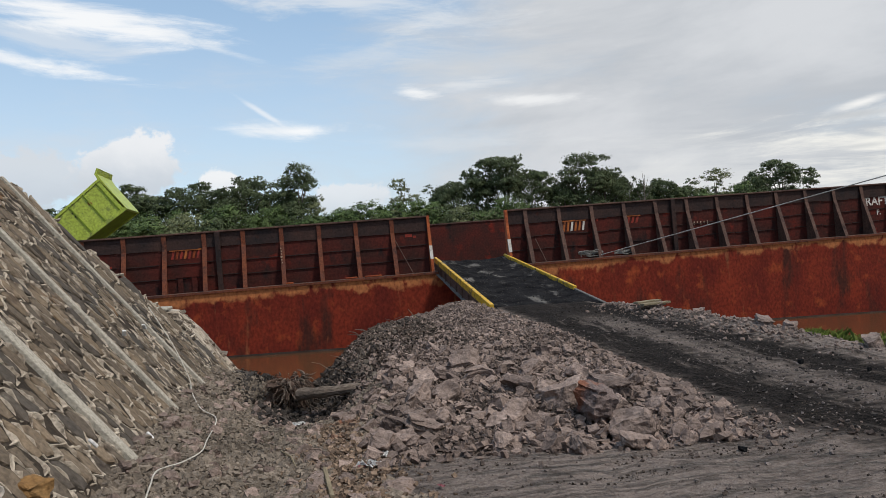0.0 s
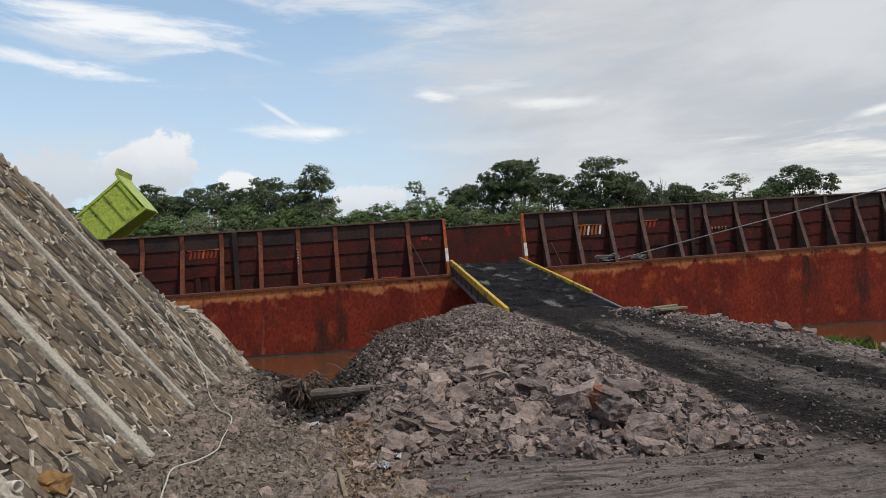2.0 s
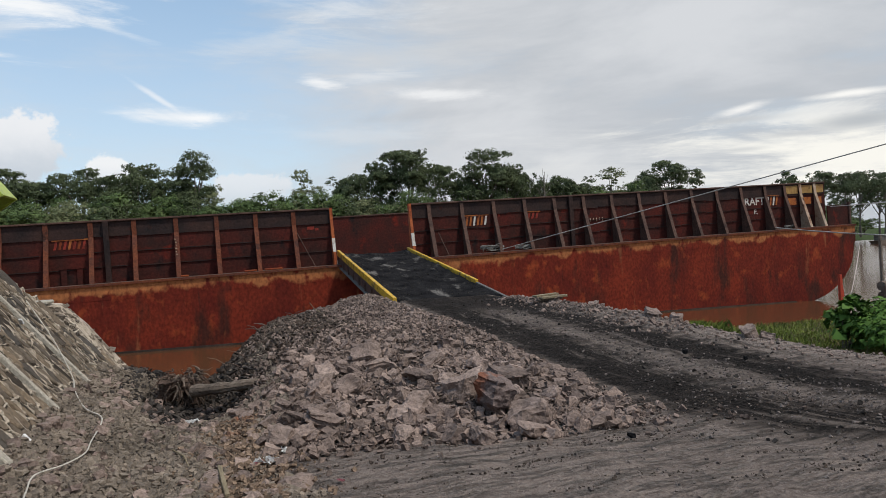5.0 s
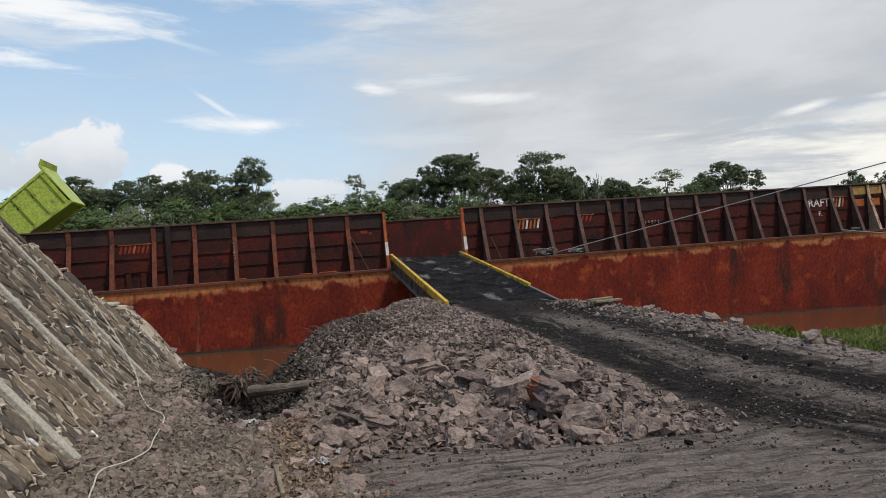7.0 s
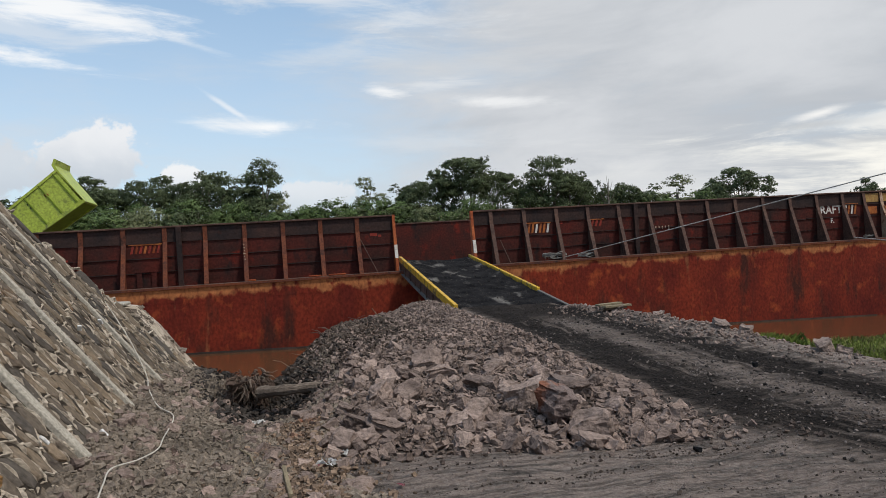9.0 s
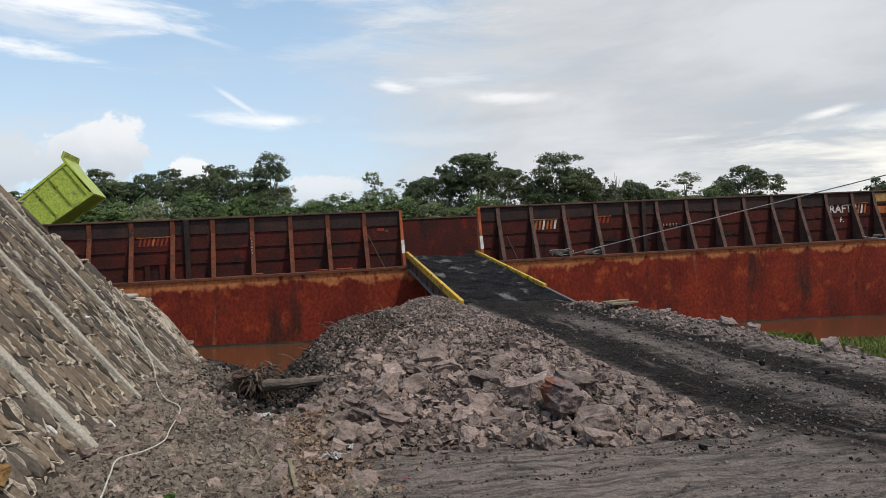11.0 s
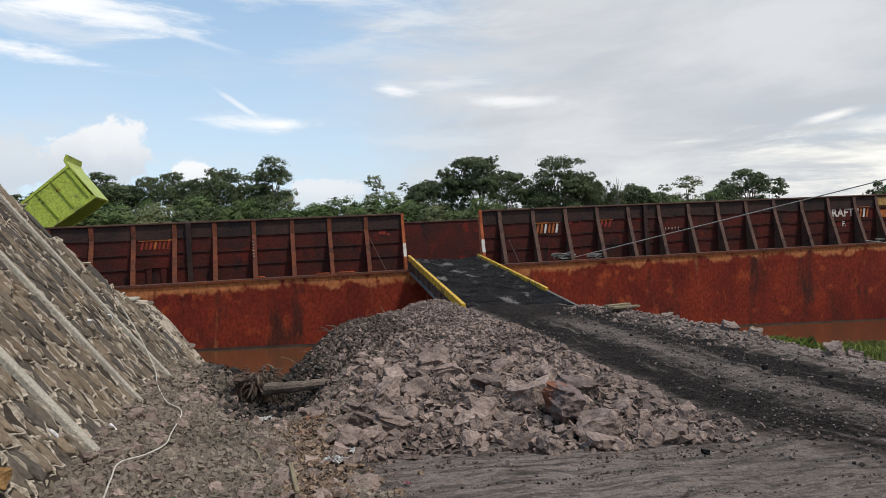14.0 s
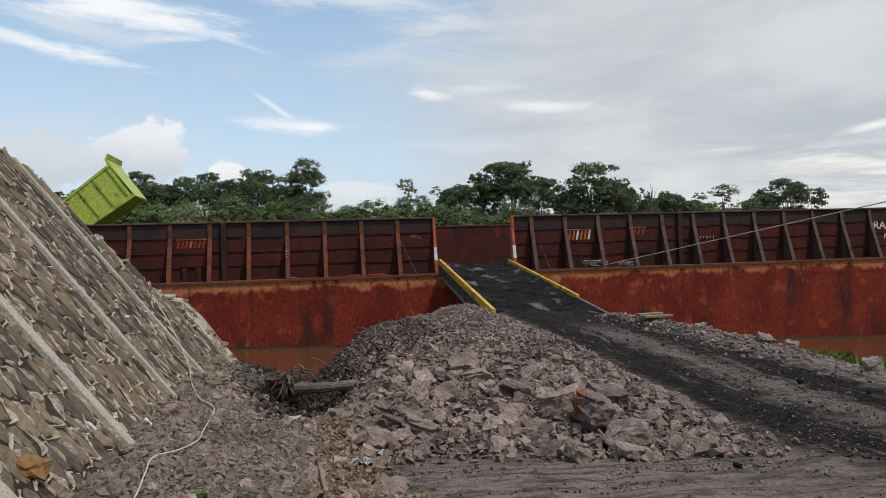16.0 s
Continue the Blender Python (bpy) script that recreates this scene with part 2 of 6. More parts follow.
M_REDP = material("red_paint", ((0.30, 0.04, 0.025), (0.17, 0.03, 0.02)), 4.0, 0.7, 0.1, spots=[((0.05, 0.02, 0.015), 4.0, 0.62)])
M_ORNP = material("orange_paint", ((0.45, 0.15, 0.04), (0.26, 0.07, 0.025)), 4.0, 0.7, 0.1, spots=[((0.07, 0.03, 0.02), 4.0, 0.60)])
M_YELP = material("flaking_yellow_panel", ((0.42, 0.27, 0.09), (0.26, 0.13, 0.05)), 3.0, 0.7, 0.15, spots=[((0.08, 0.035, 0.02), 2.5, 0.56)])
M_YEL = material("yellow_paint", ((0.62, 0.38, 0.035), (0.50, 0.29, 0.03)), 3.0, 0.55, 0.1, spots=[((0.10, 0.075, 0.05), 4.0, 0.53), ((0.25, 0.20, 0.12), 9.0, 0.58)])
M_STEEL = material("dusty_steel", ((0.091, 0.084, 0.077), (0.154, 0.140, 0.126)), 2.5, 0.7, 0.2, spots=[((0.098, 0.042, 0.025), 3.0, 0.6)])
M_COAL = material("coal_dust", ((0.010, 0.010, 0.011), (0.028, 0.027, 0.028)), 2.0, 0.85, 0.5, fine=45.0, spots=[((0.14, 0.13, 0.12), 1.1, 0.57, (1.5, 0.6, 1)), ((0.035, 0.033, 0.032), 3.0, 0.60)], spec=0.0)
M_COALH = material("coal", ((0.008, 0.008, 0.009), (0.020, 0.020, 0.021)), 4.0, 0.7, 0.6, fine=30.0, spec=0.08)
M_BOULDER = material("slate_boulder", ((0.142, 0.107, 0.092), (0.280, 0.214, 0.183)), 3.0, 0.9, 0.55, fine=26.0, vary="object",
                     spots=[((0.349, 0.267, 0.231), 2.2, 0.60), ((0.110, 0.082, 0.071), 4.0, 0.61)])
M_RUST_ROCK = material("rust_stained_boulder", ((0.140, 0.105, 0.095), (0.199, 0.152, 0.138)), 3.0, 0.9, 0.5, fine=26.0,
                       spots=[((0.190, 0.080, 0.050), 3.2, 0.55)])
M_RUBBLE = material("slate_rubble", ((0.152, 0.114, 0.097), (0.295, 0.224, 0.190)), 1.4, 0.92, 0.4, fine=40.0, vary="stone",
                    spots=[((0.276, 0.113, 0.079), 0.9, 0.70)])
# real chips, coloured darker than the rubble to paint in the shade of its gaps
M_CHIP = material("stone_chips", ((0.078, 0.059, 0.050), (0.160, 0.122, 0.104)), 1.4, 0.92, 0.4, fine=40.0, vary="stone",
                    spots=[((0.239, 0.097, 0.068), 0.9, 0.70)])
M_GRAVEL = material("brown_gravel", ((0.115, 0.095, 0.075), (0.236, 0.194, 0.155)), 1.2, 0.92, 0.4, fine=40.0, vary="stone",
                    spots=[((0.300, 0.170, 0.090), 1.0, 0.68)])
M_DARKGR = material("dark_gravel", ((0.03, 0.027, 0.025), (0.065, 0.055, 0.048)), 2.0, 0.85, 0.4, fine=40.0, vary="island")
STONE_SPOTS = [((0.190, 0.108, 0.052), 1.7, 0.63), ((0.075, 0.058, 0.047), 3.0, 0.60), ((0.300, 0.265, 0.220), 5.0, 0.66)]
M_STONE = material("masonry_object", ((0.105, 0.085, 0.067), (0.178, 0.147, 0.118)), 1.2, 0.88, 0.5, fine=30.0, vary="masonry", spots=STONE_SPOTS)
M_STONE2 = material("masonry_island", ((0.090, 0.075, 0.061), (0.152, 0.128, 0.106)), 1.2, 0.88, 0.5, fine=30.0, vary="masonry_island", spots=STONE_SPOTS)
M_MORTAR = material("mortar", ((0.390, 0.325, 0.250), (0.590, 0.500, 0.400)), 3.0, 0.95, 0.6, fine=35.0, spots=[((0.200, 0.155, 0.115), 1.6, 0.55), ((0.140, 0.105, 0.075), 6.0, 0.58)])
M_BEAM = material("concrete_beam", ((0.348, 0.316, 0.259), (0.425, 0.385, 0.319)), 3.0, 0.9, 0.25, fine=50.0, spots=[((0.233, 0.201, 0.159), 5.0, 0.64)])
M_WOOD = material("dead_wood", ((0.12, 0.092, 0.072), (0.21, 0.165, 0.130)), 5.0, 0.9, 0.5, fine=40.0, stretch=(0.4, 1, 1))
M_ROOT = material("muddy_roots", ((0.070, 0.047, 0.036), (0.150, 0.102, 0.078)), 6.0, 0.92, 0.5, fine=50.0)
M_PLANK = material("weathered_plank", ((0.17, 0.135, 0.085), (0.25, 0.205, 0.135)), 6.0, 0.9, 0.3, stretch=(1, 0.2, 1))
M_ROPE = material("mooring_rope", ((0.30, 0.285, 0.26), (0.40, 0.38, 0.35)), 8.0, 0.9, 0.3)
M_HEAP = material("grubby_rope", ((0.15, 0.14, 0.125), (0.25, 0.235, 0.21)), 8.0, 0.9, 0.3)
M_CABLE = material("white_hose", ((0.42, 0.39, 0.33), (0.52, 0.48, 0.42)), 8.0, 0.6, 0.0)
M_LIME = material("lime_green_paint", ((0.34, 0.41, 0.045), (0.41, 0.48, 0.065)), 0.9, 0.45, 0.05, fine=12.0, spec=0.4,
                  spots=[((0.22, 0.26, 0.05), 1.6, 0.58), ((0.12, 0.12, 0.05), 2.6, 0.63)])
M_LIMED = material("dirty_green_frame", ((0.14, 0.19, 0.02), (0.21, 0.28, 0.03)), 2.0, 0.6, 0.1)
M_RUBBER = material("tyre_rubber", ((0.018, 0.018, 0.018), (0.035, 0.034, 0.033)), 5.0, 0.85, 0.1)
M_DARK = material("dark_steel", ((0.03, 0.03, 0.032), (0.055, 0.053, 0.05)), 4.0, 0.6, 0.1)
M_GLASS = material("cab_glass", ((0.02, 0.025, 0.03), (0.03, 0.035, 0.04)), 1.0, 0.1, 0.0, spec=0.6)
M_FLAG = material("red_cloth", ((0.434, 0.060, 0.032), (0.350, 0.048, 0.028)), 5.0, 0.8, 0.1)
M_PAPER = material("white_litter", ((0.74, 0.73, 0.71), (0.62, 0.60, 0.58)), 12.0, 0.7, 0.1)
M_PINK = material("pink_litter", ((0.55, 0.22, 0.24), (0.42, 0.13, 0.16)), 12.0, 0.6, 0.1)
M_BARK = material("bark", ((0.10, 0.085, 0.07), (0.19, 0.17, 0.145)), 2.0, 0.9, 0.2)


def leafy(name, dark, light, trans=0.25):
    m = material(name, (dark, light), 0.25, 0.65, 0.0, vary="leaf", fine=2.0)
    b = m.node_tree.nodes["Principled BSDF"]
    b.inputs["Transmission Weight"].default_value = 0.0
    b.inputs["Subsurface Weight"].default_value = 0.0
    return m


M_PALEB = material("pale_chipped_brace", ((0.46, 0.36, 0.27), (0.30, 0.17, 0.10)), 2.5, 0.75, 0.2, spots=[((0.09, 0.04, 0.025), 2.5, 0.58)])
M_SOIL = material("brown_spoil", ((0.048, 0.037, 0.030), (0.096, 0.076, 0.062)), 2.0, 0.92, 0.4, fine=40.0, vary="island")
M_JOINT = material("dark_joint", ((0.036, 0.028, 0.021), (0.064, 0.050, 0.038)), 3.0, 0.95, 0.6, fine=35.0)
M_ROADST = material("dusty_road_stone", ((0.128, 0.108, 0.100), (0.225, 0.190, 0.174)), 1.2, 0.92, 0.4, fine=40.0, vary="island")
M_RUSTY = material("rusty_gravel", ((0.140, 0.098, 0.070), (0.250, 0.180, 0.130)), 2.0, 0.92, 0.4, fine=40.0, vary="island", spots=[((0.180, 0.081, 0.050), 2.0, 0.58)])
M_LEAF_D = leafy("dark_canopy_leaves", (0.055, 0.072, 0.034), (0.100, 0.124, 0.056))
M_LEAF_M = leafy("green_canopy_leaves", (0.066, 0.104, 0.034), (0.112, 0.155, 0.052))
M_LEAF_L = leafy("pale_canopy_leaves", (0.125, 0.138, 0.066), (0.185, 0.200, 0.098))
M_BUSH = leafy("bush_leaves", (0.050, 0.105, 0.018), (0.110, 0.200, 0.034))
M_GRASS = leafy("grass_blades", (0.116, 0.155, 0.030), (0.218, 0.241, 0.054))
M_DRY = leafy("dry_grass_blades", (0.16, 0.13, 0.06), (0.25, 0.20, 0.10))

# river: brown and silty with small ripples
M_WATER = bpy.data.materials.new("river_water")
M_WATER.use_nodes = True
_n, _l = M_WATER.node_tree.nodes, M_WATER.node_tree.links
_b = _n["Principled BSDF"]
_b.inputs["Base Color"].default_value = (0.105, 0.044, 0.020, 1)
_b.inputs["Roughness"].default_value = 0.12
_b.inputs["IOR"].default_value = 1.33
_g = _n.new("ShaderNodeNewGeometry")
_t = _n.new("ShaderNodeTexNoise")
_t.inputs["Scale"].default_value, _t.inputs["Detail"].default_value = 0.9, 5.0
_s = _n.new("ShaderNodeVectorMath")
_s.operation = "MULTIPLY"
_s.inputs[1].default_value = (1.0, 1.0, 1.0)
_l.new(_g.outputs["Position"], _s.inputs[0])
_l.new(_s.outputs[0], _t.inputs["Vector"])
_u = _n.new("ShaderNodeBump")
_u.inputs["Strength"].default_value, _u.inputs["Distance"].default_value = 0.12, 0.05
_l.new(_t.outputs[0], _u.inputs["Height"])
_l.new(_u.outputs[0], _b.inputs["Normal"])


# ---- mesh helpers ----
def mesh_of(name, verts, faces, mat, smooth=False):
    me = bpy.data.meshes.new(name)
    me.from_pydata([tuple(v) for v in verts], [], [tuple(f) for f in faces])
    me.materials.append(mat)
    me.update()
    if smooth:
        me.polygons.foreach_set("use_smooth", [True] * len(me.polygons))
    return me


def part(name, bm, mat, parent=None, label="", smooth=False):
    me = bpy.data.meshes.new(name)
    bm.normal_update()
    bm.to_mesh(me)
    bm.free()
    me.materials.append(mat)
    if smooth:
        me.polygons.foreach_set("use_smooth", [True] * len(me.polygons))
    ob = new(name, me)
    ob.parent = parent
    if label:
        ob["label"] = label
    return ob


def thing(name, label, category, group="", kind="", at=None):
    ob = new(name)
    ob.empty_display_size = 0.2
    if at is not None:
        ob.matrix_basis = at
    return tagged(ob, label, category, group, kind)


def box(bm, x0, x1, y0, y1, z0, z1, bevel=0.0, m=None):
    r = bmesh.ops.create_cube(bm, size=1.0)
    vs = r["verts"]
    for v in vs:
        v.co = Vector(((x0 + x1) / 2 + v.co.x * (x1 - x0), (y0 + y1) / 2 + v.co.y * (y1 - y0), (z0 + z1) / 2 + v.co.z * (z1 - z0)))
    if bevel:
        es = list({e for v in vs for e in v.link_edges})
        r = bmesh.ops.bevel(bm, geom=es, offset=bevel, segments=1, affect="EDGES")
        vs = list({v for f in r["faces"] for v in f.verts} | {v for v in vs if v.is_valid})
    if m is not None:
        bmesh.ops.transform(bm, matrix=m, verts=vs)
    return vs


def boxbm(*a, **k):
    bm = bmesh.new()
    box(bm, *a, **k)
    return bm


def prism(poly, axis, lo, hi):
    """A polygon of 2D points, drawn in the plane across axis and pulled from lo to hi."""
    bm = bmesh.new()
    put = {"x": lambda a, b, c: (c, a, b), "y": lambda a, b, c: (a, c, b), "z": lambda a, b, c: (a, b, c)}[axis]
    rows = [[bm.verts.new(put(a, b, c)) for a, b in poly] for c in (lo, hi)]
    n = len(poly)
    bm.faces.new(rows[0])
    bm.faces.new(rows[1][::-1])
    for i in range(n):
        bm.faces.new((rows[0][i], rows[1][i], rows[1][(i + 1) % n], rows[0][(i + 1) % n]))
    bmesh.ops.recalc_face_normals(bm, faces=bm.faces)
    return bm


def tube(points, radii, sides=8, bm=None):
    """A tapered, closed tube along points."""
    bm = bm or bmesh.new()
    pts = [Vector(p) for p in points]
    if isinstance(radii, (int, float)):
        radii = [radii] * len(pts)
    rings = []
    for i, p in enumerate(pts):
        d = (pts[min(i + 1, len(pts) - 1)] - pts[max(i - 1, 0)]).normalized()
        a = d.orthogonal().normalized() if i == 0 else (a - d * a.dot(d)).normalized()
        b = d.cross(a)
        rings.append([bm.verts.new(p + (a * math.cos(k * math.tau / sides) + b * math.sin(k * math.tau / sides)) * radii[i]) for k in range(sides)])
    for r0, r1 in zip(rings, rings[1:]):
        for k in range(sides):
            bm.faces.new((r0[k], r0[(k + 1) % sides], r1[(k + 1) % sides], r1[k]))
    bm.faces.new(rings[0][::-1])
    bm.faces.new(rings[-1])
    return bm


def curve_points(pts, n=8):
    """A smooth line through pts."""
    out, p = [], [Vector(q) for q in pts]
    p = [2 * p[0] - p[1], *p, 2 * p[-1] - p[-2]]
    for a, b, c, d in zip(p, p[1:], p[2:], p[3:]):
        for k in range(n):
            t = k / n
            out.append(0.5 * (2 * b + (c - a) * t + (2 * a - 5 * b + 4 * c - d) * t * t + (3 * b - a - 3 * c + d) * t ** 3))
    return out + [p[-2]]


def writing(text, size, mat, parent, m, name="lettering"):
    cu = bpy.data.curves.new(name, "FONT")
    cu.body, cu.size, cu.extrude, cu.align_x = text, size, 0.002, "CENTER"
    cu.offset = 0.018 * size
    tmp = new(name + "_curve", cu)
    me = bpy.data.meshes.new_from_object(tmp.evaluated_get(bpy.context.evaluated_depsgraph_get()))
    bpy.data.objects.remove(tmp)
    me.materials.clear()
    me.materials.append(mat)
    ob = new(name, me)
    ob.parent, ob.matrix_basis = parent, m
    return ob


# ---- terrain ----
WATER_Z = -1.98
# ground height: plain functions of place
BANK = ((-60, 11.5), (-1.3, 11.4), (-0.5, 10.4), (0.0, 10.2), (0.6, 11.5), (1.2, 13.2), (2.4, 15.0), (3.9, 17.4), (5.0, 19.9), (8.5, 19.9),
        (8.8, 17.0), (9.2, 13.6), (11.0, 13.0), (14.0, 12.8), (18.0, 11.6), (30.0, 7.0), (60.0, -8.0), (700.0, -330.0))
SHORE = ((-700, 260), (-300, 170), (-60, 128), (0, 118), (40, 112), (90, 122), (150, 150), (250, 214), (420, 330), (700, 520))


def line_at(line, x):
    for (x0, y0), (x1, y1) in zip(line, line[1:]):
        if x <= x1:
            return y0 + (y1 - y0) * (x - x0) / (x1 - x0)
    return line[-1][1]


def sstep(v, lo, hi):
    t = min(max((v - lo) / (hi - lo), 0.0), 1.0)
    return t * t * (3 - 2 * t)


def height(x, y):
    z = 0.10 * sstep(y, 6, 16)
    # rubble heap
    left = sstep(x, 0.0 + 0.03 * (y - 6), 1.0 + 0.03 * (y - 6))
    right = 1 - sstep(x, 3.1 + 0.05 * (y - 6), 4.3 + 0.05 * (y - 6))
    front = sstep(y, 5.5 - 0.25 * sstep(x, 1.5, 3.6), 11.5)
    z += (0.40 - 0.10 * sstep(y, 9.5, 12.5) * (1 - sstep(x, 2.3, 3.2))) * front * left * right
    z += 0.20 * sstep(y, 5.5, 6.6) * left * (1 - sstep(x, 3.5, 4.0)) * (1 - sstep(y, 9, 12)) * 0.8
    # hollow between the heap and the revetment
    z -= 0.42 * math.exp(-(((x + 0.15) / 0.75) ** 2 + ((y - 9.0) / 1.3) ** 2))
    # scree at the foot of the revetment
    if x < -0.55 and y < 11:
        z += 0.42 * min(-0.55 - x, 1.2) * (1 - sstep(y, 9.5, 11))
    # low windrow of stones on the far side of the road, then the lower grass
    z += 0.10 * math.exp(-(((x - 7.75 - 0.03 * (y - 9)) / 0.45) ** 2)) * sstep(y, 9.4, 11.0) * (1 - sstep(y, 16, 19))
    z -= 0.56 * sstep(x, 8.0, 9.5)
    bank = line_at(BANK, x)
    shore = line_at(SHORE, x)
    if y > bank:
        z = max(z - 0.85 * (y - bank) - 0.1 * sstep(y - bank, 0, 0.4), -4.0)
    if y > shore - 10:
        z = min(-4.0 + 0.35 * (y - shore + 10), 0.6)
        z = max(z, -4.0)
        if y > shore + 20:
            z = 0.6 + min((y - shore - 20) * 0.03, 5.0)
    return z


def ground_z(x, y):
    z = height(x, y)
    if -3 < x < 14 and 2 < y < 21:
        p = Vector((x, y, 0))
        z += 0.035 * noise.noise(p * 1.7) + 0.016 * noise.noise(p * 5.0)
        if 3.7 < x < 8.0:
            z += 0.015 * noise.noise(Vector((x * 3.0, y * 0.7, 3)))
    return z


def ground_material():
    m = bpy.data.materials.new("yard_ground")
    m.use_nodes = True
    n, l = m.node_tree.nodes, m.node_tree.links
    bsdf = n["Principled BSDF"]
    pos = n.new("ShaderNodeNewGeometry").outputs["Position"]
    sep = n.new("ShaderNodeSeparateXYZ")
    l.new(pos, sep.inputs[0])
    X, Y, Z = sep.outputs

    def op(kind, a, b=0.0):
        q = n.new("ShaderNodeMath")
        q.operation = kind
        for i, v in enumerate((a, b)):
            if isinstance(v, (int, float)):
                q.inputs[i].default_value = v
            else:
                l.new(v, q.inputs[i])
        return q.outputs[0]

    def noise_(s, d=6.0, stretch=None, r=0.6):
        t = n.new("ShaderNodeTexNoise")
        t.inputs["Scale"].default_value, t.inputs["Detail"].default_value, t.inputs["Roughness"].default_value = s, d, r
        v = pos
        if stretch:
            q = n.new("ShaderNodeVectorMath")
            q.operation = "MULTIPLY"
            q.inputs[1].default_value = stretch
            l.new(pos, q.inputs[0])
            v = q.outputs[0]
        l.new(v, t.inputs["Vector"])
        return t.outputs[0]

    def step(v, lo, hi):
        r = n.new("ShaderNodeMapRange")
        r.interpolation_type = "SMOOTHSTEP"
        r.inputs["From Min"].default_value, r.inputs["From Max"].default_value = lo, hi
        l.new(v, r.inputs["Value"])
        return r.outputs[0]

    def mix(f, a, b):
        x = n.new("ShaderNodeMix")
        x.data_type = "RGBA"
        for s, v in ((x.inputs[0], f), (x.inputs[6], a), (x.inputs[7], b)):
            if isinstance(v, float):
                s.default_value = v
            elif isinstance(v, tuple):
                s.default_value = (*v, 1)
            else:
                l.new(v, s)
        return x.outputs[2]

    big, mid, fine = noise_(0.7), noise_(3.5, 8.0), noise_(28.0, 6.0, None, 0.7)
    col = mix(step(big, 0.35, 0.65), (0.265, 0.200, 0.168), (0.370, 0.285, 0.240))
    col = mix(step(mid, 0.45, 0.7), col, (0.385, 0.297, 0.248))
    # dark scraped streaks across the yard
    streak = step(noise_(2.6, 8.0, (0.55, 3.4, 1.0), 0.68), 0.50, 0.62)
    col = mix(op("MULTIPLY", streak, 0.72), col, (0.072, 0.061, 0.053))
    comb = step(noise_(1.0, 9.0, (2.2, 12.0, 1.0), 0.72), 0.51, 0.60)
    col = mix(op("MULTIPLY", comb, 0.36), col, (0.095, 0.080, 0.069))
    # brown gravel soil beside the revetment
    col = mix(op("MULTIPLY", step(op("ADD", X, op("MULTIPLY", big, 0.9)), 0.95, 0.25), 0.85), col, (0.120, 0.098, 0.076))
    col = mix(0.38, col, mix(step(fine, 0.3, 0.7), (0.05, 0.046, 0.042), (0.36, 0.33, 0.30)))
    # ground under the rubble painted dark, standing in for shade between its stones
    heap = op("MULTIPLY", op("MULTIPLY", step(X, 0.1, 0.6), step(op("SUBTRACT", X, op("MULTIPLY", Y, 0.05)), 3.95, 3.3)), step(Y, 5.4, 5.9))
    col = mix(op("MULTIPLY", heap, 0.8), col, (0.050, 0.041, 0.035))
    # coal trodden into the road: two wheel tracks that join at the ramp
    near = op("MAXIMUM", op("SUBTRACT", 6.4, Y), 0.0)
    bend = op("MULTIPLY", op("MULTIPLY", near, near), 0.16)
    wob = op("MULTIPLY", op("SUBTRACT", mid, 0.5), 1.2)
    t1 = op("ABSOLUTE", op("ADD", op("SUBTRACT", op("SUBTRACT", X, bend), op("ADD", 4.18, op("MULTIPLY", Y, 0.085))), wob))
    t2 = op("ABSOLUTE", op("ADD", op("SUBTRACT", op("SUBTRACT", X, bend), op("ADD", 5.88, op("MULTIPLY", Y, 0.085))), wob))
    k1, k2 = step(t1, 1.05, 0.30), step(t2, 0.85, 0.25)
    lane = op("ABSOLUTE", op("ADD", op("SUBTRACT", op("SUBTRACT", X, bend), op("ADD", 5.03, op("MULTIPLY", Y, 0.085))), op("MULTIPLY", wob, 0.5)))
    bed = op("MULTIPLY", step(lane, 1.75, 1.2), op("ADD", 0.24, op("MULTIPLY", step(Y, 11.5, 17.0), 0.74)))
    ends = op("MULTIPLY", step(Y, 2.5, 4.6), step(Y, 22.5, 20.5))
    coal = op("MULTIPLY", op("MAXIMUM", op("MAXIMUM", k1, k2), bed), ends)
    along = n.new("ShaderNodeCombineXYZ")
    l.new(op("MULTIPLY", op("SUBTRACT", op("SUBTRACT", X, bend), op("MULTIPLY", Y, 0.085)), 3.2), along.inputs[0])
    l.new(op("MULTIPLY", Y, 0.33), along.inputs[1])
    rut = n.new("ShaderNodeTexNoise")
    rut.inputs["Scale"].default_value, rut.inputs["Detail"].default_value, rut.inputs["Roughness"].default_value = 1.0, 9.0, 0.68
    l.new(along.outputs[0], rut.inputs["Vector"])
    rut = rut.outputs[0]
    onroad = op("MULTIPLY", step(lane, 2.6, 1.8), ends)
    coal = op("MULTIPLY", coal, op("ADD", 0.80, op("MULTIPLY", step(fine, 0.35, 0.6), 0.20)))
    coal = op("MULTIPLY", coal, op("SUBTRACT", 1.0, op("MULTIPLY", op("MULTIPLY", step(rut, 0.53, 0.66), 0.62), op("ADD", 0.15, op("MULTIPLY", step(Y, 17.5, 12.5), 0.85)))))
    coal = op("MAXIMUM", coal, op("MULTIPLY", op("MULTIPLY", step(rut, 0.50, 0.38), onroad), 0.55))
    col = mix(coal, col, (0.0140, 0.0124, 0.0118))
    # soil darker the lower it lies, in the hollow and on the river bank
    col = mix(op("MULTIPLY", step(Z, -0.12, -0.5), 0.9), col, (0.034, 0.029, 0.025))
    # grassy bank beyond the road, and the far bank
    gm = op("MULTIPLY", step(op("ADD", X, op("MULTIPLY", mid, 1.2)), 9.5, 10.1), step(Z, -1.5, -0.9))
    col = mix(gm, col, mix(mid, (0.075, 0.085, 0.030), (0.125, 0.115, 0.060)))
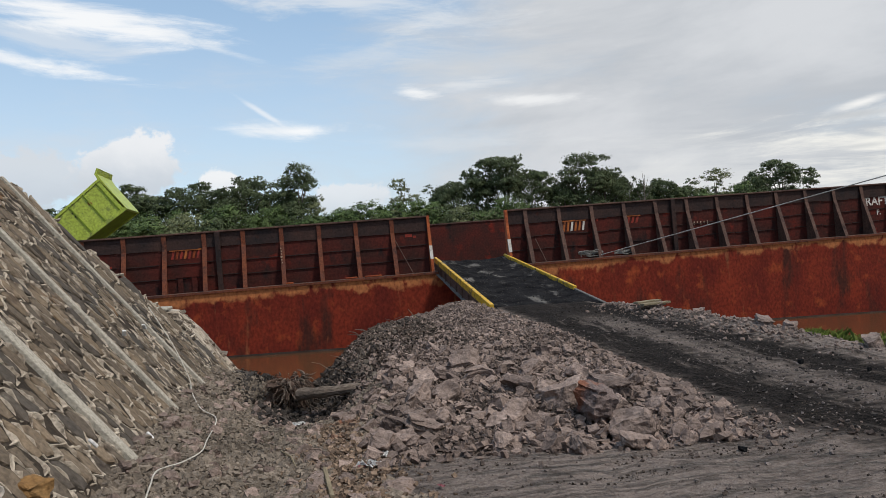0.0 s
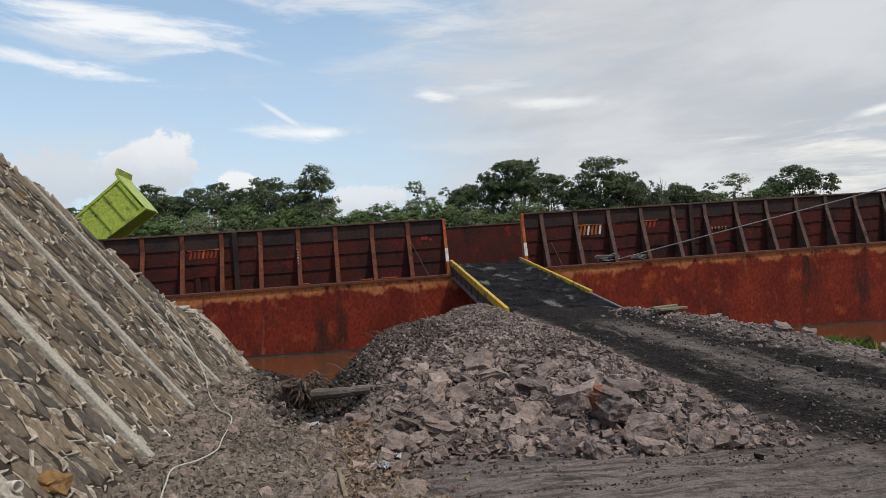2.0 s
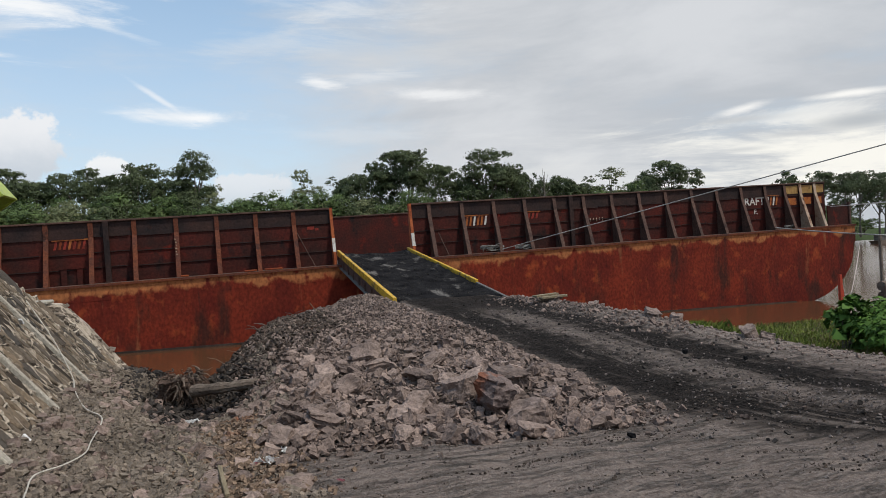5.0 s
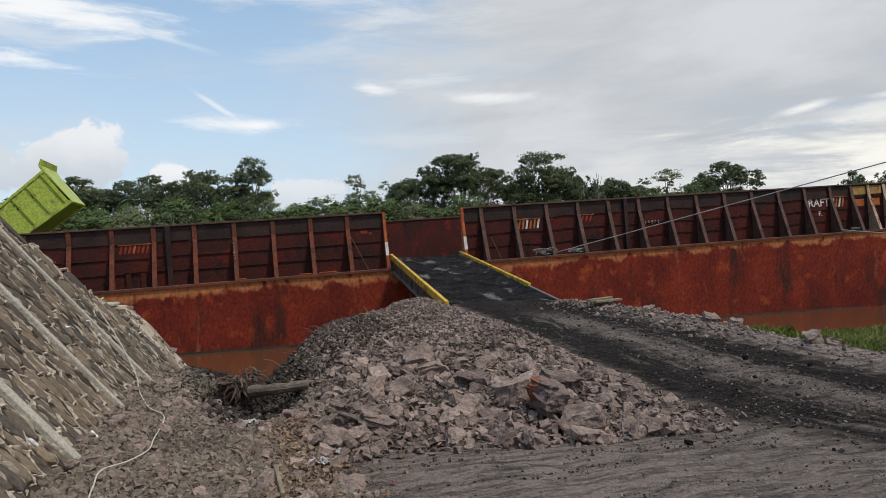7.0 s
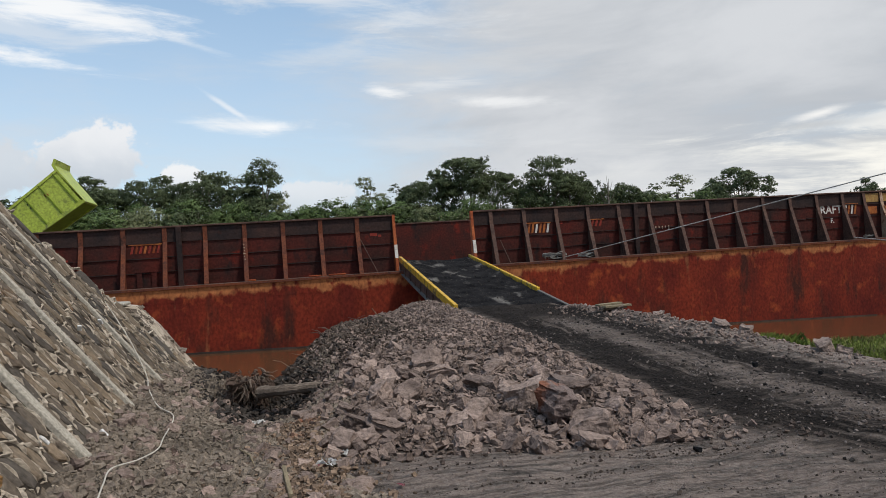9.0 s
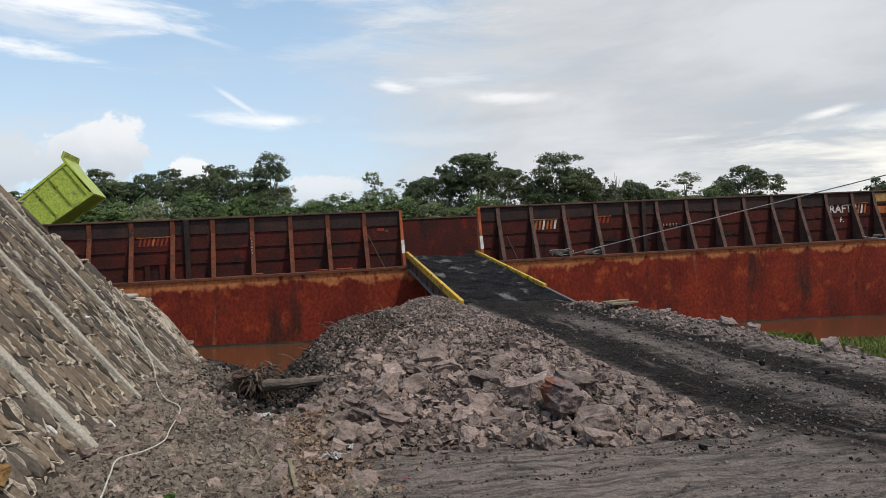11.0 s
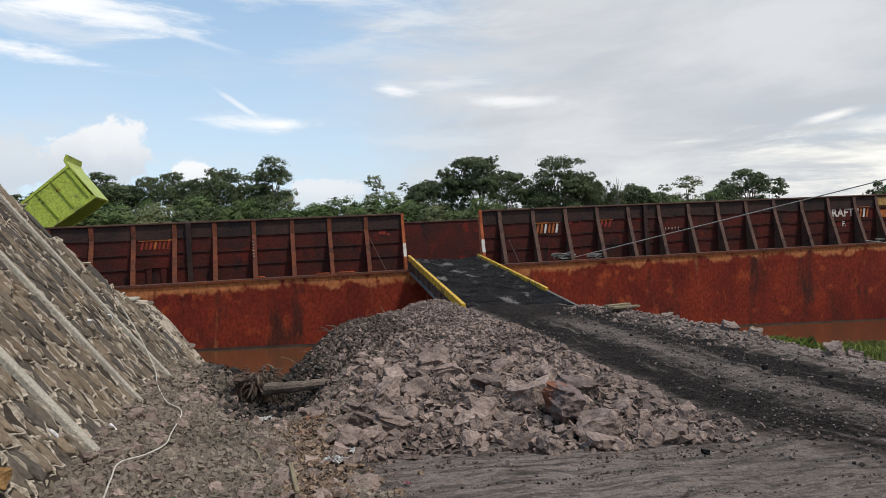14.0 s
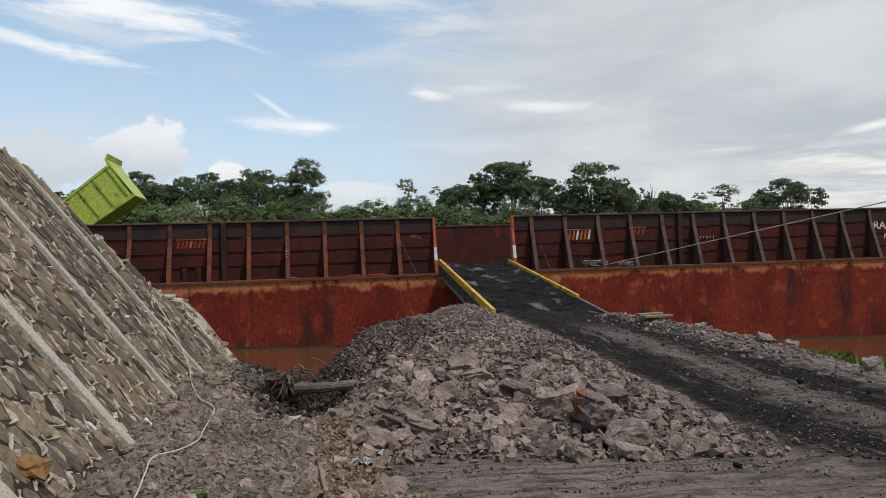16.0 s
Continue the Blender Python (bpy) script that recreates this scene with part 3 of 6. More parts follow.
    col = mix(step(Y, 60, 80), col, (0.050, 0.070, 0.028))
    l.new(col, bsdf.inputs["Base Color"])
    bsdf.inputs["Roughness"].default_value = 0.93
    bsdf.inputs["Specular IOR Level"].default_value = 0.04
    b = n.new("ShaderNodeBump")
    b.inputs["Strength"].default_value, b.inputs["Distance"].default_value = 1.0, 0.05
    hsum = op("ADD", op("ADD", fine, op("MULTIPLY", mid, 1.2)), op("ADD", op("ADD", op("MULTIPLY", noise_(2.6, 8.0, (0.55, 3.4, 1.0), 0.68), 2.0), op("MULTIPLY", comb, 0.5)), op("MULTIPLY", op("MULTIPLY", rut, onroad), 2.0)))
    l.new(hsum, b.inputs["Height"])
    l.new(b.outputs[0], bsdf.inputs["Normal"])
    return m


def spread(lo, hi, near_lo, near_hi, fine_step):
    """Grid lines: even between near_lo and near_hi, ever wider outside."""
    out = list(np.arange(near_lo, near_hi, fine_step))
    s, v = fine_step, near_hi
    while v < hi:
        out.append(v)
        s *= 1.25
        v += s
    out.append(hi)
    s, v = fine_step * 1.25, near_lo - fine_step
    while v > lo:
        out.insert(0, v)
        s *= 1.25
        v -= s
    out.insert(0, lo)
    return out


gx, gy = spread(-900, 900, -2.4, 13.0, 0.09), spread(-600, 900, 3.2, 20.0, 0.09)
gverts = []
for yy in gy:
    for xx in gx:
        zz = ground_z(xx, yy)
        gverts.append((xx, yy, zz))
nx = len(gx)
gfaces = [(j * nx + i, j * nx + i + 1, (j + 1) * nx + i + 1, (j + 1) * nx + i) for j in range(len(gy) - 1) for i in range(nx - 1)]
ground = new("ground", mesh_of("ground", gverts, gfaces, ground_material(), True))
tagged(ground, "grey trodden yard with a coal-black haul road and river banks", "ground", kind="structure")

wbm = bmesh.new()
for c in ((-900, 5, WATER_Z), (900, 5, WATER_Z), (900, 700, WATER_Z), (-900, 700, WATER_Z)):
    wbm.verts.new(c)
wbm.faces.new(wbm.verts)
bmesh.ops.recalc_face_normals(wbm, faces=wbm.faces)
water = part("water", wbm, M_WATER)
water.data.flip_normals() if water.data.polygons[0].normal.z < 0 else None
tagged(water, "brown silty river water lapping round the barge", "river", kind="structure")


# ---- the barge ----
TRIM = math.degrees(math.atan(0.0352))
BARGE = thing("barge", "rusty red steel coal barge moored bow-up beside the bank", "barge", at=Matrix.Translation((0, 30, 0.845)) @ pose(0, 0, 0, 0, -TRIM, 0))
X0, X1 = -34.0, 33.6           # stern and bow on deck
HY, FAR_Y, BH = -0.8, 10.0, 2.40
DEPTH = 4.0


def hull_section(x):
    """Lowest point of the hull at x: the bow rakes up in a round curve."""
    if x < 29.5:
        return -DEPTH
    t = min((x - 29.5) / (X1 - 29.5), 1.0)
    return -DEPTH + (DEPTH - 0.8) * (1 - math.sqrt(max(1 - t ** 2.0, 0.0)))


bm = bmesh.new()
xs = [X0 + (29.5 - X0) * k / 40 for k in range(41)] + [29.5 + (X1 - 29.5) * k / 14 for k in range(1, 15)]
rows = []
for x in xs:
    zb = hull_section(x)
    zt = -0.62
    dent = [0.007 * noise.noise(Vector((x * 0.45, k * 1.7, 0.3))) for k in range(5)]
    zs = [zt + (zb - zt) * f for f in (0, 0.25, 0.5, 0.75, 1)]
    rows.append([bm.verts.new((x, HY + d, z)) for d, z in zip(dent, zs)] + [bm.verts.new((x, FAR_Y + 0.8, zb)), bm.verts.new((x, FAR_Y + 0.8, zt))])
for r0, r1 in zip(rows, rows[1:]):
    for k in range(7):
        bm.faces.new((r0[k], r0[(k + 1) % 7], r1[(k + 1) % 7], r1[k]))
bm.faces.new(rows[0])
bm.faces.new(rows[-1][::-1])
bmesh.ops.recalc_face_normals(bm, faces=bm.faces)
hull = part("hull", bm, M_HULL, BARGE, "deep red rusted hull plating with orange scrapes")
# sheer strake: the paler band under the deck edge, proud of the hull
part("sheer_strake", boxbm(X0, X1, HY - 0.0075, FAR_Y + 0.83, -0.64, -0.035), M_HULL, BARGE, "orange and dark red flaking band under the deck edge")
part("deck", boxbm(X0, X1 + 0.02, HY - 0.05, FAR_Y + 0.85, -0.035, 0.0, 0.008), M_BRACE_R, BARGE, "dusty rusted steel deck plating")
part("rubbing_strake", boxbm(X0, X1 + 0.05, HY - 0.075, HY - 0.05, -0.10, -0.015), M_BRACE, BARGE)
foot = [(x, z - 0.845 - 0.0352 * x) for x, z in ((X0, WATER_Z - 0.05), (29.3, WATER_Z - 0.05), (29.3, WATER_Z + 0.05), (12.0, WATER_Z + 0.09), (X0, WATER_Z + 0.07))]
part("waterline_growth", prism(foot, "y", HY - 0.014, HY + 0.05), M_SOIL, BARGE, "dark strip along the waterline")
stem = boxbm(X1 - 0.03, X1 + 0.03, HY + 0.01, FAR_Y + 0.8, -0.95, -0.04)
part("stem_plate", stem, M_HULL, BARGE)
GATE0, GATE1, BW_END = 5.24, 8.74, 32.45


def bulwark(x0, x1):
    lower = boxbm(x0, x1, -0.012, 0.03, 0.0, BH - 0.62)
    part("bulwark_plate", lower, M_PLATE, BARGE, "dark maroon rusted bulwark plating")
    part("bulwark_top_plate", boxbm(x0, x1, -0.008, 0.03, BH - 0.62, BH - 0.05), M_UPPER, BARGE, "soot-blackened upper plating")
    part("top_rail", boxbm(x0 - 0.02, x1 + 0.02, -0.10, 0.07, BH - 0.05, BH + 0.02, 0.012), M_BRACE_R, BARGE)
    for z in (BH - 0.62, BH - 1.22, BH - 1.80):
        n = max(int((x1 - x0) / 1.56), 1)
        w = (x1 - x0) / n
        for k in range(n):
            part("stiffener", boxbm(x0 + k * w + 0.03, x0 + (k + 1) * w - 0.03, -0.055, -0.012, z - 0.022 + 0.02 * math.sin(k * 2.3), z + 0.012 + 0.02 * math.sin(k * 2.3)), M_UPPER, BARGE)


bulwark(X0 + 3, GATE0 - 0.02)
bulwark(GATE1 + 0.02, BW_END)
part("far_bulwark", boxbm(X0 + 3, BW_END, FAR_Y, FAR_Y + 0.04, 0.0, BH), M_PLATE, BARGE, "far inner bulwark, rusty brown")
part("far_top_rail", boxbm(X0 + 3, BW_END, FAR_Y - 0.05, FAR_Y + 0.1, BH, BH + 0.07), M_BRACE_R, BARGE)
part("end_bulwark", boxbm(BW_END, BW_END + 0.04, 0.0, FAR_Y, 0.0, BH), M_PLATE, BARGE)
part("bow_coaming", boxbm(31.9, X1 - 0.12, HY + 0.12, HY + 0.17, 0.0, 1.08), M_PLATE, BARGE, "low bow coaming")
part("bow_post", boxbm(X1 - 0.24, X1 - 0.12, HY + 0.05, HY + 0.2, 0.0, 1.22, 0.01), M_BRACE_R, BARGE)


def brace_mesh(flare, mat, name):
    """A bracket: upright flange plate, kinked outwards below, with its web behind."""
    bm = bmesh.new()
    w, t = 0.085, 0.03
    prof = [(-0.07, BH - 0.06), (-0.07 - 0.07 * flare, BH - 0.62), (HY + 0.06, 0.0)]
    for (y0, z0), (y1, z1) in zip(prof, prof[1:]):
        vs = []
        for y, z in ((y0, z0), (y1, z1)):
            for dx in (-w, w):
                for dy in (0, t):
                    vs.append(bm.verts.new((dx, y + dy, z)))
        a = vs
        for f in ((0, 2, 6, 4), (1, 5, 7, 3), (0, 4, 5, 1), (2, 3, 7, 6), (0, 1, 3, 2), (4, 6, 7, 5)):
            bm.faces.new([a[i] for i in f])
        web = [bm.verts.new((dx, y, z)) for dx in (-0.012, 0.012) for y, z in ((y0 + t, z0), (y1 + t, z1), (-0.012, z1), (-0.012, z0))]
        for f in ((0, 1, 2, 3), (7, 6, 5, 4), (0, 4, 5, 1), (1, 5, 6, 2), (2, 6, 7, 3), (3, 7, 4, 0)):
            bm.faces.new([web[i] for i in f])
    bmesh.ops.recalc_face_normals(bm, faces=bm.faces)
    me = bpy.data.meshes.new(name)
    bm.to_mesh(me)
    bm.free()
    me.materials.append(mat)
    return me


brace_l, brace_r = brace_mesh(0.0, M_BRACE, "brace"), brace_mesh(1.0, M_BRACE_R, "brace")
brace_w = brace_mesh(1.0, M_PALEB, "brace")
for k in range(24):
    ob = new("brace", brace_l)
    ob.parent, ob.location = BARGE, (3.66 - 1.538 * k, 0, 0)
RIGHT = [9.62 + 1.56 * k for k in range(13)] + [29.66, 30.72, 31.73]
for k, x in enumerate(RIGHT):
    ob = new("brace", brace_w if k >= 14 else brace_r)
    ob.parent, ob.location = BARGE, (x, 0, 0)
for x in (-3.5, 16.71, -19.0):
    part("stiffener_post", boxbm(x - 0.10, x + 0.10, -0.16, -0.012, 0.0, BH - 0.05, 0.01), M_UPPER, BARGE)
# gate posts: orange above, white below
for x, s in ((GATE0, -1), (GATE1, 1)):
    bm = prism([(-0.10, BH + 0.02), (0.08, BH + 0.02), (0.08, 0.0), (-0.42, 0.0), (-0.36, 0.55), (-0.13, BH - 0.55)], "x", x - 0.06, x + 0.06)
    post = part("gate_post", bm, M_ORANGE, BARGE, "rust-orange gate post with a white-painted foot")
    part("paint_patch", prism([(-0.272, 1.12), (-0.20, 1.12), (-0.28, 0.55), (-0.372, 0.55)], "x", x - 0.066, x + 0.066), M_WHITE, post, "chipped white paint")
# striped draught panels: slanting bars
def stripes(x0, x1, z0, z1, n, mats):
    frame_bar = part("panel_rail", boxbm(x0 - 0.05, x1 + 0.05, -0.045, -0.012, z1, z1 + 0.05), M_ORNP, BARGE)
    w = (x1 - x0) / n
    for k in range(n):
        a = x0 + k * w
        poly = [(a, z0), (a + 0.5 * w, z0), (a + 0.95 * w, z1 - 0.02), (a + 0.45 * w, z1 - 0.02)]
        part("stripe", prism(poly, "y", -0.026, -0.0125), mats[k % len(mats)], BARGE)


stripes(-5.35, -4.20, BH - 1.03, BH - 0.70, 7, [M_REDP, M_BAND, M_REDP, M_ORNP])
stripes(11.32, 12.42, BH - 1.13, BH - 0.70, 6, [M_ORNP, M_ORNP, M_WHITE])
stripes(14.42, 15.05, BH - 0.98, BH - 0.68, 3, [M_REDP])
stripes(28.45, 29.25, BH - 1.1, BH - 0.62, 4, [M_WHITE, M_ORNP])
for x0, x1 in ((29.75, 30.62), (30.82, 31.62), (31.83, 32.38)):
    part("painted_panel", boxbm(x0, x1, -0.03, -0.012, BH - 0.55, BH - 0.12), M_YELP, BARGE, "flaking yellow painted panel")
    part("painted_panel", boxbm(x0 + 0.1, x1 - 0.15, -0.03, -0.0125, BH - 1.15, BH - 0.78), M_ORNP, BARGE)
for text, x, z, s in (("RAFT", 27.67, BH - 1.02, 0.56), ("F.", 27.72, BH - 1.50, 0.34)):
    writing(text, s, M_WHITE, BARGE, Matrix.Translation((x, -0.016, z)) @ pose(0, 0, 0, 90, 0, 0))
for k in range(5):
    part("scrawl", boxbm(17.75 + 0.17 * k, 17.80 + 0.17 * k, -0.018, -0.0125, BH - 1.30 + 0.05 * (k % 2), BH - 1.14), M_PALEB, BARGE)
for k in range(6):
    part("scrawl", boxbm(-1.04 + 0.02 * (k % 3), -0.975 + 0.015 * (k % 2), -0.235 - 0.048 * k, -0.215 - 0.048 * k, BH - 0.93 - 0.12 * k, BH - 0.88 - 0.12 * k), M_PALEB, BARGE)
for x0, x1, z0, z1 in ((4.2, 4.5, 1.55, 1.68), (4.55, 4.68, 1.5, 1.6), (12.95, 13.05, 1.62, 1.76), (-8.0, -7.6, 1.2, 1.28)):
    part("paint_patch", boxbm(x0, x1, -0.018, -0.0125, z0, z1), M_REDP, BARGE)
# inner ledge of one bay and small brackets
part("ledge", boxbm(-5.2, -4.35, -0.10, -0.012, 0.62, 0.66), M_PLATE, BARGE)
for x in (-5.05, -4.5):
    part("ledge_leg", boxbm(x - 0.10, x + 0.10, -0.08, -0.012, 0.0, 0.62), M_PLATE, BARGE)
for x0, x1 in ((1.5, 2.0), (2.3, 3.0), (-0.9, -0.6)):
    part("deck_pad", boxbm(x0, x1, HY + 0.02, HY + 0.32, 0.0, 0.07, 0.02), M_BAND, BARGE)
# loose rods leaning in two bays
for a, b in (((3.75, -0.12, 1.45), (4.35, -0.55, 0.02)), ((9.95, -0.2, 1.05), (10.25, -0.6, 0.0))):
    part("rod", tube([a, b], 0.02, 6), M_BRACE_R, BARGE)
part("mooring_bitt", tube([(32.4, -0.35, 0), (32.4, -0.35, 0.42)], 0.10, 10), M_BRACE, BARGE)
part("mooring_bitt", tube([(32.8, -0.35, 0), (32.8, -0.35, 0.42)], 0.10, 10), M_BRACE, BARGE)

# rope heaps on the deck and the mooring lines
def at_deck(x, y, z):
    return BARGE.matrix_basis @ Vector((x, y, z))


def rope_heap(cx, cy, r, turns, seed):
    rnd = random.Random(seed)
    pts = []
    for k in range(turns * 10):
        a = k * math.tau / 10
        rr = r * (0.65 + 0.35 * rnd.random())
        pts.append(at_deck(cx + rr * 1.5 * math.cos(a) + 0.1 * rnd.random(), cy + 0.5 * rr * math.sin(a), 0.04 + 0.60 * r * rnd.random() + 0.012 * k / 10))
    ob = part("rope_coil", tube(curve_points(pts, 3), 0.022, 6), M_HEAP, None)
    tagged(ob, "untidy heap of grey mooring rope on the barge deck", "rope", "rope heaps")


rope_heap(12.3, -0.45, 0.42, 7, 3)
rope_heap(13.9, -0.45, 0.30, 4, 5)
rope_heap(29.4, -0.5, 0.22, 3, 8)


def sag_line(a, b, sag, radius, label):
    a, b = Vector(a), Vector(b)
    pts = [a.lerp(b, k / 24) - Vector((0, 0, sag * 4 * (k / 24) * (1 - k / 24))) for k in range(25)]
    tagged(part("mooring_line", tube(pts, radius, 6), M_ROPE), label, "rope", "mooring lines")


sag_line((12.7, 29.4, 1.38), (24.77, 7.4, 6.15), 0.0, 0.019, "taut grey mooring line rising from the barge deck")
sag_line((28.3, 29.3, 1.95), (26.6, 17.0, 1.15), 0.10, 0.03, "slack grey mooring line from the barge bow")
sag_line((32.5, 30.0, 3.0), (24.0, 17.0, 2.65), 0.0, 0.022, "thin mooring line from the bow rail")

# ---- the loading ramp ----
RAMP = thing("loading_ramp", "steel truck ramp with yellow kerbs, covered in black coal dust", "ramp")
RT, RF = Vector((0, 30.25, 1.42)), Vector((0, 19.2, -0.06))
xa0, xa1, xb0, xb1 = 5.48, 8.60, 5.10, 8.42    # kerb lines at the barge and on the bank


def ramp_bar(x_top, x_bot, w, z0, z1, f0=0.0, f1=1.0):
    bm = bmesh.new()
    ends = []
    for f in (f0, f1):
        c = RT.lerp(RF, f)
        x = x_top + (x_bot - x_top) * f
        ends.append([bm.verts.new((x + dx, c.y, c.z + dz)) for dx, dz in ((-w, z0), (w, z0), (w, z1), (-w, z1))])
    for k in range(4):
        bm.faces.new((ends[0][k], ends[0][(k + 1) % 4], ends[1][(k + 1) % 4], ends[1][k]))
    bm.faces.new(ends[0][::-1])
    bm.faces.new(ends[1])
    bmesh.ops.recalc_face_normals(bm, faces=bm.faces)
    bmesh.ops.bevel(bm, geom=list(bm.edges), offset=0.012, segments=1, affect="EDGES")
    return bm


part("kerb", ramp_bar(xa0, xb0, 0.06, -0.02, 0.22, 0.0, 0.97), M_YEL, RAMP, "chipped yellow painted steel kerb")
part("kerb", ramp_bar(xa1, xb1, 0.055, -0.02, 0.23, 0.0, 0.78), M_YEL, RAMP, "chipped yellow painted steel kerb")
part("kerb_end", ramp_bar(xa1, xb1, 0.05, -0.04, 0.15, 0.78, 1.0), M_STEEL, RAMP, "bare battered kerb end")
# left beam takes a darker brown that stands in for shade below the kerb
part("side_beam", ramp_bar(xa0, xb0, 0.05, -0.36, -0.03, 0.0, 0.97), M_BRACE_R, RAMP, "steel side beam, darkened for the shade below the kerb")
part("side_beam", ramp_bar(xa1, xb1, 0.05, -0.45, -0.05, 0.0, 0.97), M_STEEL, RAMP)
part("side_flange", ramp_bar(xa0 - 0.06, xb0 - 0.06, 0.10, -0.41, -0.365, 0.0, 0.97), M_STEEL, RAMP)
# webs share the beam's darker brown, shade put into the colour
for k in range(9):
    f = 0.06 + k * 0.105
    c = RT.lerp(RF, f)
    x = xa0 + (xb0 - xa0) * f - 0.075
    part("web_plate", boxbm(x - 0.02, x + 0.02, c.y - 0.015, c.y + 0.015, c.z - 0.365, c.z - 0.06), M_BRACE_R, RAMP)
bm = bmesh.new()
NU, NV = 44, 130
rv = []
for j in range(NV + 1):
    f = j / NV
    c = RT.lerp(RF, f)
    row = []
    for i in range(NU + 1):
        u = i / NU
        x = xa0 + 0.07 + (xb0 - xa0) * f + u * ((xa1 - xa0 - 0.14) + ((xb1 - xb0) - (xa1 - xa0)) * f)
        q = Vector((x * 1.6, c.y * 1.1, 7))
        edge = abs(u - 0.5) * 2
        row.append(bm.verts.new((x, c.y, c.z + 0.03 + 0.09 * edge ** 4 + 0.05 * noise.noise(q) + 0.035 * noise.noise(q * 3.1) + 0.015 * noise.noise(q * 7.0))))
    rv.append(row)
for j in range(NV):
    for i in range(NU):
        bm.faces.new((rv[j][i], rv[j + 1][i], rv[j + 1][i + 1], rv[j][i + 1]))
part("coal_layer", bm, M_COAL, RAMP, "black coal dust with grey stony patches", True)
part("deck_plate", ramp_bar((xa0 + xa1) / 2, (xb0 + xb1) / 2, 1.5, -0.12, -0.06), M_STEEL, RAMP)

# ---- dump truck on the barge deck ----
TRUCK = thing("dump_truck", "lime green dump truck tipping its bed on the barge deck", "truck", at=Matrix.Translation((-12.1, 34.0, 0.415)))
BL, BHH, BW = 5.25, 1.70, 2.3
tilt = pose(0, 0, 0.88, 0, -38.0, 0)
BED = new("bed")
BED.parent, BED.matrix_basis = TRUCK, tilt
BED["label"] = "raised lime green tipper bed"
for y, s in ((0.0, -1), (BW, 1)):
    part("side_panel", prism([(0, 0.12), (BL, 0.0), (BL - 0.06, BHH), (0.0, BHH - 0.35)], "y", y - 0.03, y + 0.03), M_LIME, BED)
    for k in range(7):
        x = 0.35 + k * (BL - 0.6) / 6
        part("rib", boxbm(x - 0.035, x + 0.035, y + s * 0.03 - 0.02 + s * 0.02, y + s * 0.03 + 0.02 + s * 0.02, 0.1, BHH - 0.34 + 0.05 * k, 0.01), M_LIMED, BED)
    part("top_rail", prism([(-0.02, BHH - 0.40), (BL, BHH - 0.06), (BL, BHH + 0.05), (-0.02, BHH - 0.29)], "y", y - 0.07, y + 0.07), M_LIME, BED)
    part("bottom_rail", prism([(-0.02, 0.02), (BL, -0.08), (BL, 0.06), (-0.02, 0.16)], "y", y - 0.07, y + 0.07), M_LIME, BED)
part("headboard", prism([(BL - 0.08, -0.05), (BL + 0.02, -0.05), (BL + 0.02, BHH + 0.02), (BL - 0.08, BHH + 0.02)], "y", -0.03, BW + 0.03), M_LIME, BED)
part("floor", boxbm(0, BL, 0, BW, 0.0, 0.09), M_LIMED, BED)
part("tailgate", boxbm(-0.06, 0.02, 0.03, BW - 0.03, 0.15, BHH - 0.35), M_LIME, BED)
part("cab_guard", prism([(BL - 0.10, BHH - 0.02), (BL + 0.02, BHH - 0.05), (BL + 0.06, BHH + 0.22), (BL + 0.26, BHH + 0.40), (BL + 0.22, BHH + 0.46), (BL - 0.04, BHH + 0.30)], "y", -0.05, BW + 0.05), M_LIME, BED)
bm = bmesh.new()
cv = []
for j in range(13):
    cv.append([bm.verts.new((0.08 + (BL - 0.2) * i / 20, 0.06 + (BW - 0.12) * j / 12,
                             BHH - 0.40 + 0.35 * i / 20 + 0.17 * math.sin(math.pi * j / 12) + 0.06 * noise.noise(Vector((i * 0.5, j * 0.5, 1))))) for i in range(21)])
for j in range(12):
    for i in range(20):
        bm.faces.new((cv[j][i], cv[j][i + 1], cv[j + 1][i + 1], cv[j + 1][i]))
part("coal_load", bm, M_COALH, BED, "black coal load", True)
for text, x in (("6", 4.22), ("2", 3.42)):
    writing(text, 0.36, M_REDP if text == "6" else M_DARK, BED, Matrix.Translation((x, -0.035, 1.02)) @ pose(0, 0, 0, 90, 0, 0), "numeral")
part("chassis", boxbm(-0.2, 7.6, 0.65, 0.9, 0.62, 0.85, 0.02), M_DARK, TRUCK)
part("chassis", boxbm(-0.2, 7.6, 1.4, 1.65, 0.62, 0.85, 0.02), M_DARK, TRUCK)
part("hoist", tube([(2.6, 1.15, 0.85), (3.6, 1.15, 2.75)], [0.11, 0.08], 10), M_STEEL, TRUCK)
cabb = part("cab", prism([(5.7, 0.6), (7.5, 0.6), (7.55, 1.35), (7.30, 2.25), (7.15, 2.38), (5.7, 2.38)], "y", 0.05, 2.25), M_LIME, TRUCK)
part("windscreen", prism([(7.53, 1.42), (7.56, 1.42), (7.34, 2.18), (7.31, 2.18)], "y", 0.2, 2.1), M_GLASS, cabb)
part("side_window", prism([(6.3, 1.45), (7.35, 1.45), (7.18, 2.15), (6.3, 2.15)], "y", 0.035, 0.049), M_GLASS, cabb)
for x in (0.9, 2.2, 6.6):
    for y in (0.2, 2.1):
        w = part("wheel", tube([(x, y - 0.18, 0.5), (x, y + 0.18, 0.5)], 0.5, 20), M_RUBBER, TRUCK)
        part("rim", tube([(x, y - 0.19, 0.5), (x, y + 0.19, 0.5)], 0.27, 14), M_STEEL, w)


